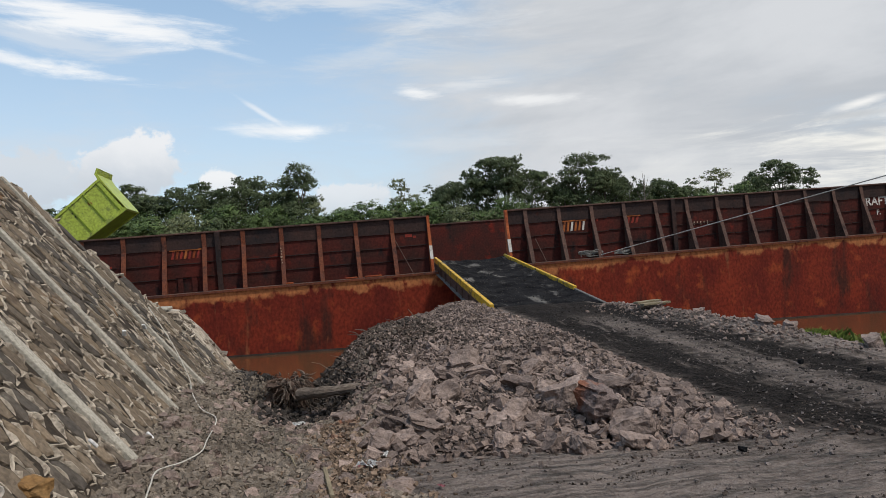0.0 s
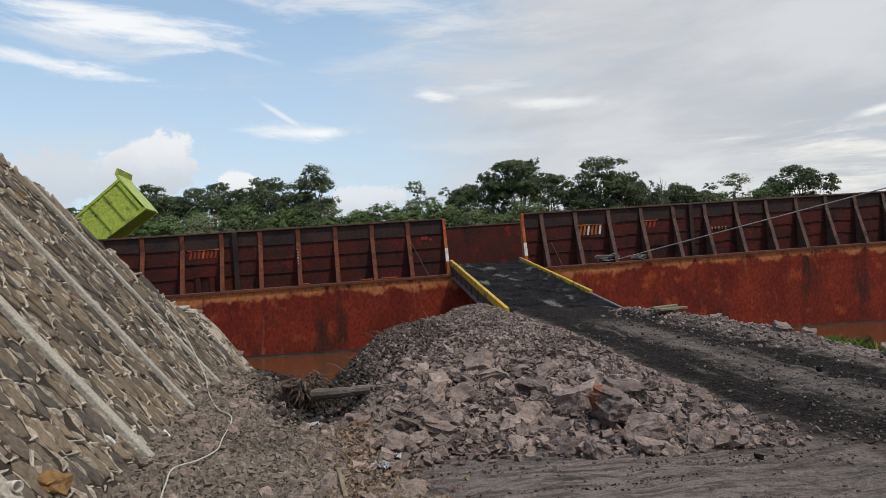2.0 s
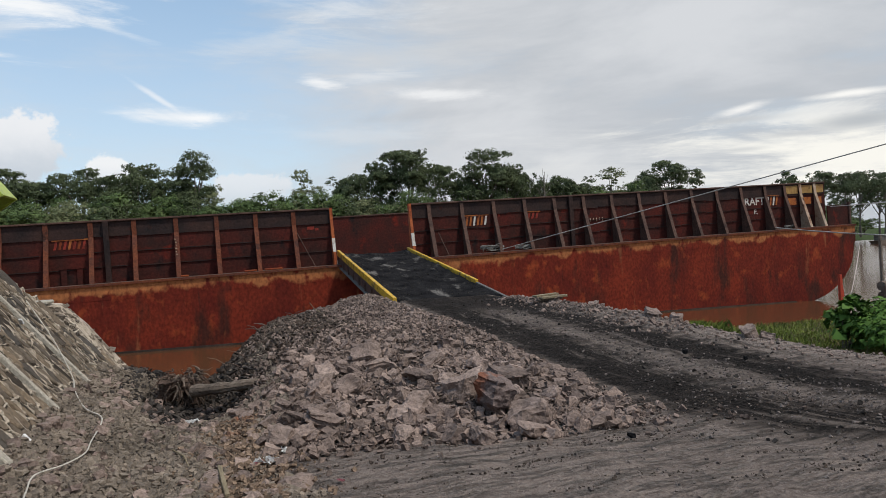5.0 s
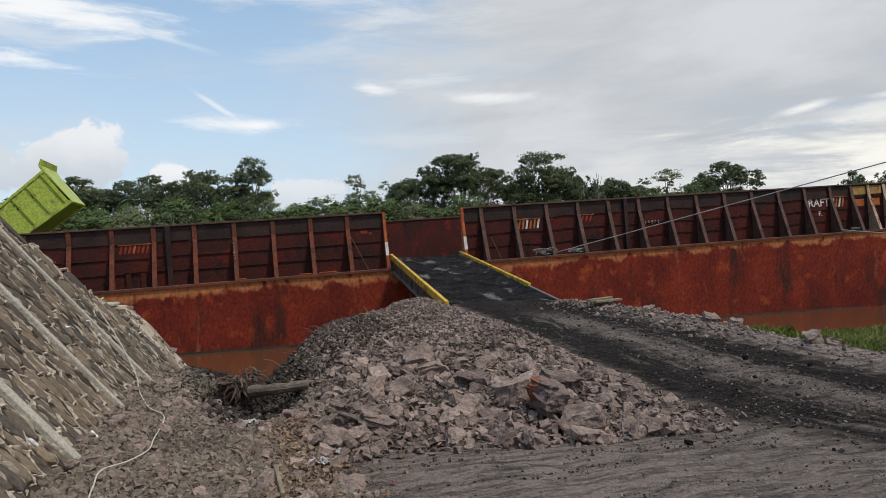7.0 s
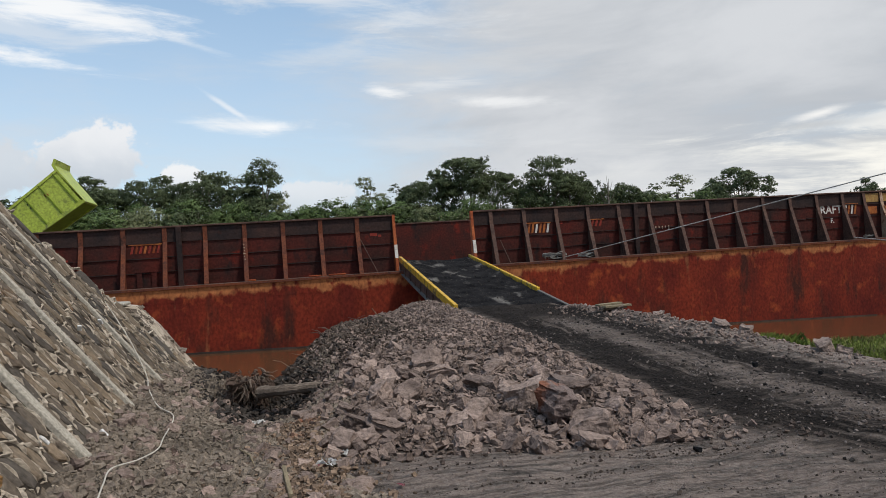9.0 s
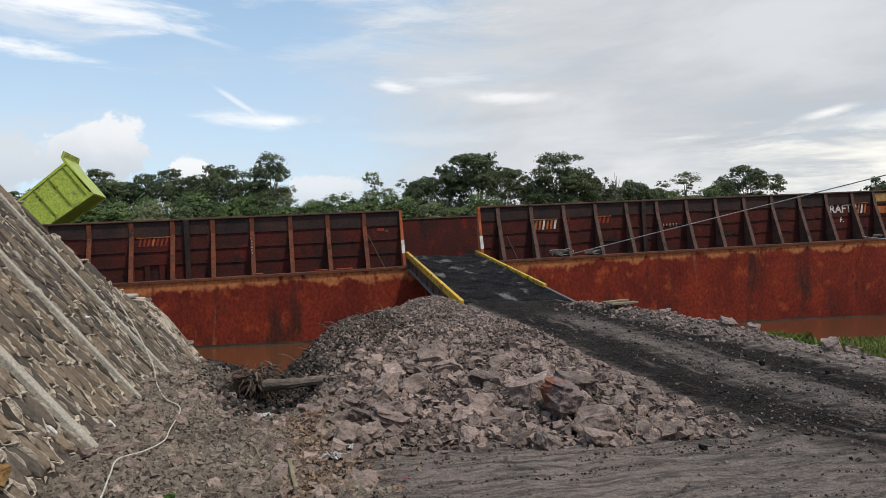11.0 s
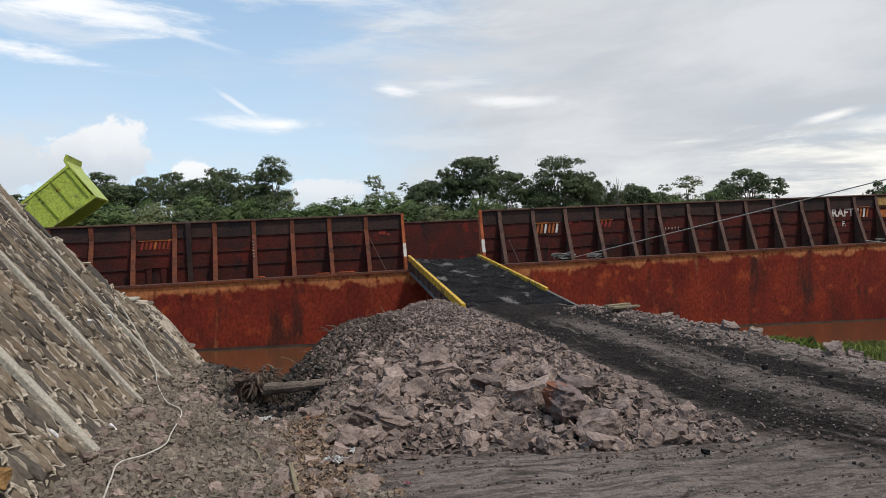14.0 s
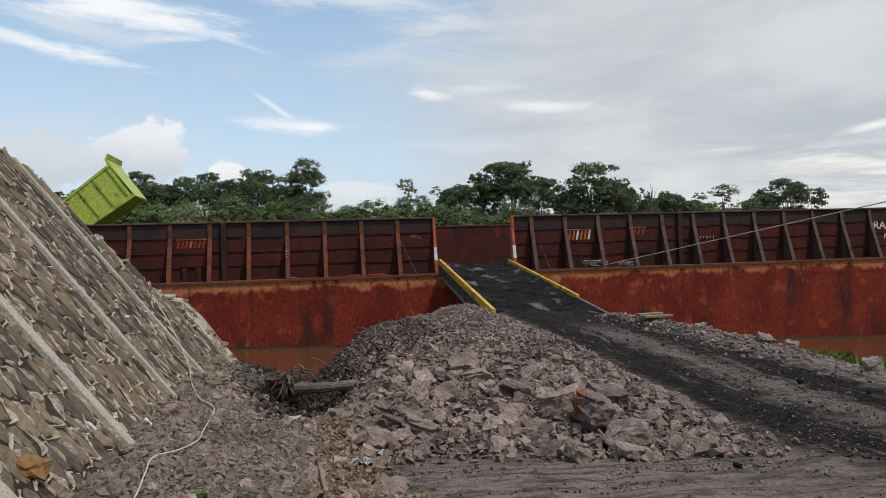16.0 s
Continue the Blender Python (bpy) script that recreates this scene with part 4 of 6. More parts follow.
# ---- rocks ----
def rock_data(seed, cuts=14, flat_=0.62):
    """An angular broken stone: a block split along random planes."""
    rnd = random.Random(seed)
    bm = bmesh.new()
    bmesh.ops.create_cube(bm, size=1.0)
    for v in bm.verts:
        v.co = Vector((v.co.x * rnd.uniform(0.85, 1.1), v.co.y * rnd.uniform(0.65, 0.95), v.co.z * flat_ * rnd.uniform(0.85, 1.1)))
    for k in range(cuts // 2 + 1):
        n_ = Vector((rnd.gauss(0, 1), rnd.gauss(0, 1), rnd.gauss(0, 0.8))).normalized()
        reach = max(v.co.dot(n_) for v in bm.verts)
        bmesh.ops.bisect_plane(bm, geom=list(bm.verts) + list(bm.edges) + list(bm.faces), plane_co=n_ * reach * rnd.uniform(0.62, 0.86), plane_no=n_, clear_outer=True)
        bmesh.ops.holes_fill(bm, edges=[e for e in bm.edges if e.is_boundary])
    bmesh.ops.remove_doubles(bm, verts=list(bm.verts), dist=0.03)
    bmesh.ops.triangulate(bm, faces=list(bm.faces))
    bmesh.ops.recalc_face_normals(bm, faces=bm.faces)
    bm.verts.index_update()
    vs = np.array([v.co[:] for v in bm.verts]) * 0.66
    fs = np.array([[v.index for v in f.verts] for f in bm.faces])
    bm.free()
    return vs, fs


def chipped(name, vs, fs, mat, seed, steps=((2, 0.085, 2.8), (1, 0.055, 6.5))):
    """The same stone with broken, uneven faces."""
    bm = bmesh.new()
    vv = [bm.verts.new(v) for v in vs]
    for f in fs:
        bm.faces.new([vv[i] for i in f])
    for cut, amp, freq in steps:
        bmesh.ops.subdivide_edges(bm, edges=list(bm.edges), cuts=cut, use_grid_fill=True)
        bmesh.ops.triangulate(bm, faces=list(bm.faces))
        for v in bm.verts:
            q = v.co * freq + Vector((seed * 3.1, 0, 0))
            d = v.co.normalized()
            v.co += d * amp * (noise.noise(q) + 0.6 * abs(noise.noise(q * 1.9)) - 0.2)
            v.co += Vector((d.x, d.y, 0)) * amp * 0.7 * noise.noise(Vector((seed, v.co.x * 2.0, v.co.z * 16.0)))
    bm.normal_update()
    me = bpy.data.meshes.new(name)
    bm.to_mesh(me)
    bm.free()
    me.materials.append(mat)
    return me


def roughened(data, seed):
    """Finer, uneven facets on a rock's vertices and faces."""
    me = chipped("tmp", data[0], data[1], M_RUBBLE, seed, ((1, 0.11, 2.9),))
    vs = np.array([v.co[:] for v in me.vertices])
    fs = np.array([p.vertices[:] for p in me.polygons])
    bpy.data.meshes.remove(me)
    return vs, fs


ROCKS = [rock_data(100 + k, 9 + k % 5, (0.34, 0.6, 0.8, 0.45)[k % 4]) for k in range(20)]
ROUGH = [roughened(r, k) for k, r in enumerate(ROCKS)]
SHARDS = [rock_data(500 + k, 7, (0.16, 0.28, 0.40, 0.22)[k % 4]) for k in range(16)]
CHIPS = [rock_data(300 + k, 1, (0.3, 0.5, 0.65)[k % 3]) for k in range(12)]


def rnd_turn(rnd, lean=0.6):
    return np.array(Euler((rnd.gauss(0, lean), rnd.gauss(0, lean), rnd.random() * 6.283)).to_matrix())


def stuff_of(name, label, category, items, mat, kinds):
    """items: (x, y, z, size, turn matrix); one mesh of many stones."""
    V, F, base = [], [], 0
    for k, (x, y, z, s, R) in enumerate(items):
        vs, fs = kinds[k % len(kinds)]
        V.append((vs * s) @ R.T + (x, y, z))
        F.append(fs + base)
        base += len(vs)
    V, F = np.concatenate(V), np.concatenate(F)
    me = bpy.data.meshes.new(name)
    me.from_pydata(V.tolist(), [], F.tolist())
    me.materials.append(mat)
    return tagged(new(name, me), label, category, kind="stuff")


def heap_mask(x, y):
    """How thickly the rubble lies at a place, 0 to 1."""
    if y > line_at(BANK, x) + 1.0 or y < 5.2:
        return 0.0
    left = sstep(x, 0.05 + 0.03 * (y - 6), 0.6 + 0.03 * (y - 6))
    right = 1 - sstep(x, 3.3 + 0.05 * (y - 6), 4.25 + 0.05 * (y - 6))
    return left * right * sstep(y, 5.3 - 0.35 * sstep(x, 1.5, 3.6), 6.0 - 0.35 * sstep(x, 1.5, 3.6))


rnd = random.Random(11)
mid_items, slate_items, small_items = [], [], []
while len(mid_items) < 1900:
    x, y = rnd.uniform(-0.1, 5.2), 5.2 + 12.5 * rnd.random() ** 1.5
    if rnd.random() > heap_mask(x, y):
        continue
    s = (0.06 + 0.14 * rnd.random() ** 2.8) * (1 - 0.60 * sstep(y, 7.6, 10.0))
    mid_items.append((x, y, ground_z(x, y) + s * 0.16, s * 1.25, rnd_turn(rnd, 0.5)))
while len(slate_items) < 11000:
    x, y = rnd.uniform(-0.1, 5.4), 5.15 + 12.5 * rnd.random() ** 1.4
    if rnd.random() > heap_mask(x, y):
        continue
    s = 0.028 + 0.065 * rnd.random() ** 2.0
    slate_items.append((x, y, ground_z(x, y) + s * 0.22, s * 1.4, rnd_turn(rnd, 0.7)))
while len(small_items) < 18000:
    x, y = rnd.uniform(-0.3, 5.6), 4.9 + 12.5 * rnd.random() ** 1.3
    if rnd.random() > max(heap_mask(x, y), 0.04 if y < 5.6 and x > 0.5 else 0.0):
        continue
    s = 0.014 + 0.045 * rnd.random() ** 2.0
    small_items.append((x, y, ground_z(x, y) + s * 0.22, s * 1.3, rnd_turn(rnd)))
stuff_of("rubble", "grey slate rubble heaped loosely beside the haul road", "rubble", mid_items, M_RUBBLE, ROUGH)
stuff_of("slate_shards", "flat shards of grey slate strewn over the rubble heap", "rubble", slate_items, M_RUBBLE, SHARDS)
# the darkened chips deepen the gaps between the larger stones by colour
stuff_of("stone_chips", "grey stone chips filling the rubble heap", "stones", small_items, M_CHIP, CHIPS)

# single boulders: place, size, tilt, turn
boulder_meshes = []
for k in range(12):
    vs, fs = rock_data(700 + k, 16 + k % 6, (0.75, 0.55, 0.9, 0.65)[k % 4])
    boulder_meshes.append(chipped("boulder", vs, fs, M_BOULDER, k))
BOULDERS = [(2.66, 5.62, 0.46, 2), (2.85, 6.50, 0.50, 1), (2.32, 6.34, 0.50, 0), (0.98, 6.80, 0.34, 4), (1.31, 6.78, 0.40, 3), (0.92, 6.08, 0.34, 7),
            (0.70, 6.22, 0.32, 5), (0.53, 5.88, 0.34, 8), (1.57, 6.05, 0.25, 6), (1.76, 6.14, 0.32, 10), (2.57, 5.36, 0.36, 9), (2.35, 7.45, 0.38, 11),
            (3.30, 5.62, 0.25, 0), (2.09, 5.34, 0.25, 2), (1.50, 5.62, 0.25, 4), (1.92, 5.54, 0.28, 6), (1.80, 7.55, 0.38, 5), (1.72, 8.00, 0.46, 8),
            (3.10, 6.60, 0.34, 7), (2.05, 6.80, 0.36, 10), (1.20, 7.50, 0.30, 1), (2.80, 7.20, 0.34, 3), (3.05, 6.05, 0.26, 9), (1.12, 6.25, 0.22, 11)]
for k in range(30):
    x, y = rnd.uniform(0.4, 3.7), 5.9 + 3.0 * rnd.random() ** 1.2
    BOULDERS.append((x, y, 0.14 + 0.16 * rnd.random() ** 1.5, rnd.randrange(12)))
for x, y, s, k in BOULDERS:
    ob = new("boulder", boulder_meshes[k])
    ob.matrix_basis = Matrix.Translation((x, y, ground_z(x, y) + 0.16 * s)) @ pose(0, 0, 0, rnd.uniform(-35, 35), rnd.uniform(-35, 35), rnd.uniform(0, 360)) @ Matrix.Diagonal((s * 1.30, s * 1.1, s * 1.0, 1.0))
    tagged(ob, "angular grey slate boulder lying on the rubble heap", "boulder", "boulders of the heap")
vs, fs = rock_data(740, 18, 0.9)
ob = new("boulder", chipped("stained_boulder", vs, fs, M_RUST_ROCK, 3))
ob.matrix_basis = Matrix.Translation((2.50, 5.98, 0.24)) @ pose(0, 0, 0, 12, 8, 25) @ Matrix.Scale(0.52, 4)
tagged(ob, "grey boulder with an orange rust stain on the rubble heap", "boulder", "boulders of the heap")

# stones of the windrow beyond the road, and on the bank
wind = []
for k in range(2600):
    y = rnd.uniform(5.0, 18)
    x = 7.75 + 0.03 * (y - 9) + rnd.gauss(0, 0.42)
    s = (0.02 + 0.10 * rnd.random() ** 3.2) * (0.55 + 0.45 * sstep(y, 9.5, 10.8))
    if y < 9.8 and rnd.random() < 0.35:
        continue
    wind.append((x, y, ground_z(x, y) + s * 0.2, s * 1.3, rnd_turn(rnd)))
stuff_of("roadside_stones", "pale grey stones thrown up along the haul road", "stones", wind, M_RUBBLE, ROCKS)
for x, y, s, k in ((7.95, 11.3, 0.34, 1), (8.15, 10.9, 0.30, 3), (8.05, 13.6, 0.24, 7), (8.0, 13.2, 0.18, 2), (8.1, 9.0, 0.30, 0), (8.3, 8.85, 0.24, 6), (8.0, 15.2, 0.22, 10)):
    ob = new("boulder", boulder_meshes[k])
    ob.matrix_basis = Matrix.Translation((x, y, ground_z(x, y) + 0.15 * s)) @ pose(0, 0, 0, rnd.uniform(-25, 25), rnd.uniform(-25, 25), rnd.uniform(0, 360)) @ Matrix.Scale(s * 1.4, 4)
    tagged(ob, "pale angular boulder at the edge of the haul road", "boulder", "boulders by the road")

# gravel scree beside the revetment, pebbles on the yard, coal lumps on the road
grav = []
while len(grav) < 25000:
    x, y = rnd.uniform(-1.75, 0.75), rnd.uniform(4.0, 10.3)
    if x > 0.25 + 0.25 * math.sin(y * 2) + 0.5 * rnd.random() and y < 6.6:
        continue
    if ground_z(x, y) < 0.1 - 1.2 * (x + 1.12):
        continue
    if ((x + 0.05) / 0.72) ** 2 + ((y - 9.0) / 1.45) ** 2 < 1.0:
        continue
    s = 0.010 + 0.065 * rnd.random() ** 3.4
    grav.append((x, y, ground_z(x, y) + s * 0.2, s * 1.35, rnd_turn(rnd)))
stuff_of("gravel", "brown and grey gravel scree at the foot of the revetment", "gravel", grav, M_GRAVEL, CHIPS)
cob = []
while len(cob) < 420:
    x, y = rnd.uniform(-1.5, 0.5), rnd.uniform(4.0, 9.5)
    if ground_z(x, y) < 0.1 - 1.2 * (x + 1.12):
        continue
    s = 0.05 + 0.09 * rnd.random() ** 2.5
    cob.append((x, y, ground_z(x, y) + s * 0.2, s * 1.3, rnd_turn(rnd)))
stuff_of("cobbles", "grey broken cobbles lying on the gravel scree", "stones", cob, M_RUBBLE, ROUGH)
peb = []
while len(peb) < 1500:
    x, y = rnd.uniform(0.2, 9), rnd.uniform(3.5, 6.0)
    s = 0.006 + 0.026 * rnd.random() ** 3.5
    peb.append((x, y, ground_z(x, y) + s * 0.2, s * 1.4, rnd_turn(rnd)))
stuff_of("pebbles", "small grey pebbles scattered over the trodden yard", "pebbles", peb, M_ROADST, CHIPS)
lumps = []
while len(lumps) < 1500:
    x, y = rnd.gauss(5.9, 1.1), rnd.uniform(4, 18)
    s = 0.012 + 0.05 * rnd.random() ** 4
    lumps.append((x, y, ground_z(x, y) + s * 0.2, s * 1.3, rnd_turn(rnd)))
stuff_of("road_gravel", "dark coal-stained stones on the haul road", "gravel", lumps, M_DARKGR, CHIPS)
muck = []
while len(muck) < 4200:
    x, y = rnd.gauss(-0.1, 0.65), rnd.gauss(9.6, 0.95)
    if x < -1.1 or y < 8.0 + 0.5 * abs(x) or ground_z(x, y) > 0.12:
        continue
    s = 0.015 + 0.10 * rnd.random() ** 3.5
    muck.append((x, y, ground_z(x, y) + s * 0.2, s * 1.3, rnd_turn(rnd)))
stuff_of("dark_spoil", "dark clods in the hollow above the river", "soil", muck, M_DARKGR, SHARDS)
soil = []
while len(soil) < 4200:
    x, y = rnd.uniform(0.0, 2.2), rnd.uniform(8.6, 13.8)
    if y > line_at(BANK, x) + 0.8 or rnd.random() > sstep(y - 1.6 * x, 5.6, 9.5):
        continue
    s = 0.012 + 0.06 * rnd.random() ** 3
    soil.append((x, y, ground_z(x, y) + s * 0.3 + 0.02, s * 1.3, rnd_turn(rnd)))
stuff_of("brown_spoil", "brown earthy clods on the river end of the heap", "soil", soil, M_SOIL, CHIPS)
brown = []
while len(brown) < 2500:
    x, y = rnd.gauss(0.22, 0.24), rnd.uniform(4.6, 7.0)
    s = 0.012 + 0.05 * rnd.random() ** 2.5
    brown.append((x, y, ground_z(x, y) + s * 0.25 + 0.03 * math.exp(-((x - 0.22) / 0.2) ** 2), s * 1.3, rnd_turn(rnd)))
stuff_of("rusty_gravel", "rust-brown gravel ridge between the scree and the yard", "gravel", brown, M_RUSTY, CHIPS)
clods = []
while len(clods) < 3600:
    x, y0 = rnd.uniform(0.5, 9.5), rnd.uniform(3.6, 6.3)
    y = y0 + 0.02 * rnd.gauss(0, 1)
    if noise.noise(Vector((x * 0.8, y * 5.5, 2))) < 0.12 or (heap_mask(x, y) > 0.2):
        continue
    s = 0.005 + 0.020 * rnd.random() ** 3.5
    clods.append((x, y, ground_z(x, y) + s * 0.15, s * 1.4, rnd_turn(rnd)))
stuff_of("yard_clods", "dark crumbs of earth scraped into lines over the yard", "soil", clods, M_SOIL, CHIPS)
strip = []
while len(strip) < 3600:
    y = 4.0 + 11.0 * rnd.random() ** 1.2
    x = 5.03 + 0.085 * y + rnd.gauss(0, 0.38) * (1 if rnd.random() < 0.6 else 3.2) + 0.16 * max(6.4 - y, 0) ** 2
    s = 0.007 + 0.028 * rnd.random() ** 3
    strip.append((x, y, ground_z(x, y) + s * 0.2, s * 1.4, rnd_turn(rnd)))
stuff_of("road_stones", "pale crushed stones on the crown of the haul road", "gravel", strip, M_ROADST, CHIPS)
crumb = []
while len(crumb) < 1500:
    f, u = rnd.random(), rnd.random()
    c = RT.lerp(RF, f)
    x = xa0 + 0.12 + (xb0 - xa0) * f + u * 2.9
    s = 0.012 + 0.05 * rnd.random() ** 3
    crumb.append((x, c.y, c.z + 0.05 + 0.08 * (abs(u - 0.5) * 2) ** 4, s, rnd_turn(rnd)))
stuff_of("ramp_crumbs", "coal and stone crumbs on the loading ramp", "coal", crumb, M_DARKGR, CHIPS)
for x, y, s in ((3.24, 4.95, 0.085), (6.2, 8.1, 0.11), (6.5, 7.3, 0.08)):
    vs, fs = rock_data(int(x * 100), 14, 0.85)
    ob = new("coal_lump", mesh_of("coal_lump", vs * s, fs, M_COALH))
    ob.location = (x, y, ground_z(x, y) + s * 0.25)
    tagged(ob, "black lump of coal lying on the ground", "coal", "coal lumps")


# ---- stone revetment ----
SL = math.atan(1.2)
CS, SN = math.cos(SL), math.sin(SL)
VTOP = 5.4


def on_wall(u, v, h=0.0):
    return Vector((-1.12 - v * CS + h * SN, u, 0.1 + v * SN + h * CS))


def hip(v):
    return 10.35 - 0.54 * v


bm = bmesh.new()
a0 = [bm.verts.new(on_wall(-6, v)) for v in (-1.2, VTOP)]
b0 = [bm.verts.new(on_wall(hip(v), v)) for v in (-1.2, VTOP)]
top_l = [bm.verts.new((-14.0, -6, on_wall(0, VTOP).z)), bm.verts.new((-14.0, hip(VTOP), on_wall(0, VTOP).z))]
bot_l = [bm.verts.new((-14.0, -6, on_wall(0, -1.2).z)), bm.verts.new((-14.0, hip(-1.2), on_wall(0, -1.2).z))]
bm.faces.new((a0[0], b0[0], b0[1], a0[1]))
bm.faces.new((a0[1], b0[1], top_l[1], top_l[0]))
bm.faces.new((b0[0], bot_l[1], top_l[1], b0[1]))
bm.faces.new((a0[0], a0[1], top_l[0], bot_l[0]))
bm.faces.new((bot_l[0], top_l[0], top_l[1], bot_l[1]))
bm.faces.new((a0[0], bot_l[0], bot_l[1], b0[0]))
bmesh.ops.recalc_face_normals(bm, faces=bm.faces)
wall = part("wall_revetment", bm, M_JOINT)
tagged(wall, "sloping stone revetment with pale mortar and concrete beams", "retaining wall", kind="structure")
for u, w in ((5.27, 0.055), (6.95, 0.034), (8.52, 0.028), (3.6, 0.055), (1.9, 0.055)):
    bm = bmesh.new()
    vs = []
    v1 = min(VTOP, (10.35 - u) / 0.54)
    for v in (-0.5, v1):
        for du in (-w, w):
            for h in (-0.02, 0.042):
                vs.append(bm.verts.new(on_wall(u + du, v, h)))
    for f in ((0, 2, 6, 4), (1, 5, 7, 3), (0, 4, 5, 1), (2, 3, 7, 6), (0, 1, 3, 2), (4, 6, 7, 5)):
        bm.faces.new([vs[i] for i in f])
    bmesh.ops.recalc_face_normals(bm, faces=bm.faces)
    bmesh.ops.bevel(bm, geom=list(bm.edges), offset=0.008, segments=1, affect="EDGES")
    part("concrete_beam", bm, M_BEAM, wall, "pale smooth concrete beam")


def clip_cell(poly, p, q):
    """Keeps the half of a polygon that lies nearer to p than to q."""
    mx, my, dx, dy = (p[0] + q[0]) / 2, (p[1] + q[1]) / 2, q[0] - p[0], q[1] - p[1]
    out = []
    for (ax, ay), (bx, by) in zip(poly, poly[1:] + poly[:1]):
        da, db = (ax - mx) * dx + (ay - my) * dy, (bx - mx) * dx + (by - my) * dy
        if da <= 0:
            out.append((ax, ay))
        if da * db < 0:
            t = da / (da - db)
            out.append((ax + (bx - ax) * t, ay + (by - ay) * t))
    return out


rw = random.Random(5)
seeds = []
CU, CV, LONG = 0.132, 0.150, 0.54          # stones are drawn out along the slope
for i in range(int((10.4 - 2.6) / CU) + 1):
    drift = rw.uniform(0, CV)
    for j in range(-4, int(VTOP * LONG / CV)):
        u = 2.6 + i * CU + rw.uniform(-0.30, 0.30) * CU
        v = j * CV + drift + rw.uniform(-0.30, 0.30) * CV
        if u < hip(v / LONG) - 0.06:
            seeds.append((u, v))
grid = {}
for s_ in seeds:
    grid.setdefault((int(s_[0] // 0.4), int(s_[1] // 0.4)), []).append(s_)
near_stones, far_v, far_f = [], [], []
ridge_v, ridge_f, joints = [], [], set()
for (u, v) in seeds:
    poly = [(u - 0.25, v - 0.22), (u + 0.25, v - 0.22), (u + 0.25, v + 0.22), (u - 0.25, v + 0.22)]
    gi, gj = int(u // 0.4), int(v // 0.4)
    for a in (-1, 0, 1):
        for b in (-1, 0, 1):
            for q in grid.get((gi + a, gj + b), ()):
                if q != (u, v):
                    poly = clip_cell(poly, (u, v), q)
    if len(poly) < 3:
        continue
    poly, v = [(pu, pv / LONG) for pu, pv in poly], v / LONG
    lim = [bu for bu in (3.6, 5.27, 6.95, 8.52) if abs(bu - u) < 0.085]
    if lim:
        continue
    cx, cy = sum(p[0] for p in poly) / len(poly), sum(p[1] for p in poly) / len(poly)
    n = len(poly)
    cell = []
    for k in range(n):                                  # corners cut off, so that the stone is rounded
        (ax, ay), (bx, by) = poly[k], poly[(k + 1) % n]
        if math.hypot(bx - ax, by - ay) < 0.03:
            cell.append(((ax + bx) / 2, (ay + by) / 2))
        else:
            cell += [(ax + (bx - ax) * f, ay + (by - ay) * f) for f in (0.15, 0.85)]
    proud = rw.uniform(0.004, 0.017) if rw.random() > 0.07 else -0.015
    tx, ty = rw.uniform(-0.09, 0.07), rw.uniform(-0.06, 0.04)
    gap = rw.uniform(0.80, 0.93)
    rings = [[], [], []]
    n = len(cell)
    for (pu, pv) in cell:
        j1 = rw.uniform(0.93, 1.05)
        for ring, s_, h in zip(rings, (1.0, 0.95, 0.80), (-0.02, 0.55 * proud, proud)):
            ring.append(on_wall(cx + (pu - cx) * gap * j1 * s_, cy + (pv - cy) * gap * j1 * s_, h + (tx * (pu - cx) + ty * (pv - cy) if h > 0 else 0) + (rw.uniform(-0.003, 0.003))))
    verts = rings[0] + rings[1] + rings[2] + [on_wall(cx, cy, proud * 1.1)]
    faces = [(o + k, o + (k + 1) % n, o + n + (k + 1) % n, o + n + k) for o in (0, n) for k in range(n)] + [(2 * n + k, 2 * n + (k + 1) % n, 3 * n) for k in range(n)]
    if 3.9 < u < 7.6 and -0.15 < v < 3.4 and len(near_stones) < 300:
        near_stones.append((verts, faces))
    else:
        base = len(far_v)
        far_v += verts
        far_f += [tuple(base + k for k in f) for f in faces]
    # lumpy mortar ridges round the stone, each joint once
    for (p, q) in zip(poly, poly[1:] + poly[:1]):
        key = (round((p[0] + q[0]) * 50), round((p[1] + q[1]) * 50))
        d = Vector((q[0] - p[0], q[1] - p[1]))
        if key in joints or d.length < 0.02:
            continue
        joints.add(key)
        if rw.random() < 0.05 + 0.07 * max(p[1], 0.0):
            continue
        nrm = Vector((-d.y, d.x)).normalized()
        steps = max(2, int(d.length / 0.03))
        base = len(ridge_v)
        for k in range(steps + 1):
            c = Vector(p) + d * (k / steps)
            s1 = noise.noise(Vector((c.x * 9.0, c.y * 9.0, 3.0)))
            s2 = noise.noise(Vector((c.x * 23.0, c.y * 23.0, 8.0)))
            wd = max(0.0015, 0.0095 + 0.012 * s1 + 0.015 * s2)
            hgt = max(-0.012, 0.011 + 0.030 * s1 + 0.026 * s2)
            off = nrm * (0.010 * noise.noise(Vector((c.x * 14.0, c.y * 14.0, 1.0))))
            for f, h in ((-1.0, -0.012), (-0.6, hgt * 0.85), (0.5, hgt), (1.0, -0.012)):
                ridge_v.append(on_wall(c.x + off.x + nrm.x * wd * f, c.y + off.y + nrm.y * wd * f, h))
        for k in range(steps):
            o = base + 4 * k
            ridge_f += [(o + e, o + 4 + e, o + 5 + e, o + 1 + e) for e in range(3)]
if far_v:
    ob = new("masonry_stones", mesh_of("masonry_stones", far_v, far_f, M_STONE2))
    ob.parent = wall
    tagged(ob, "many rough grey-brown stones set in the slope", kind="stuff")
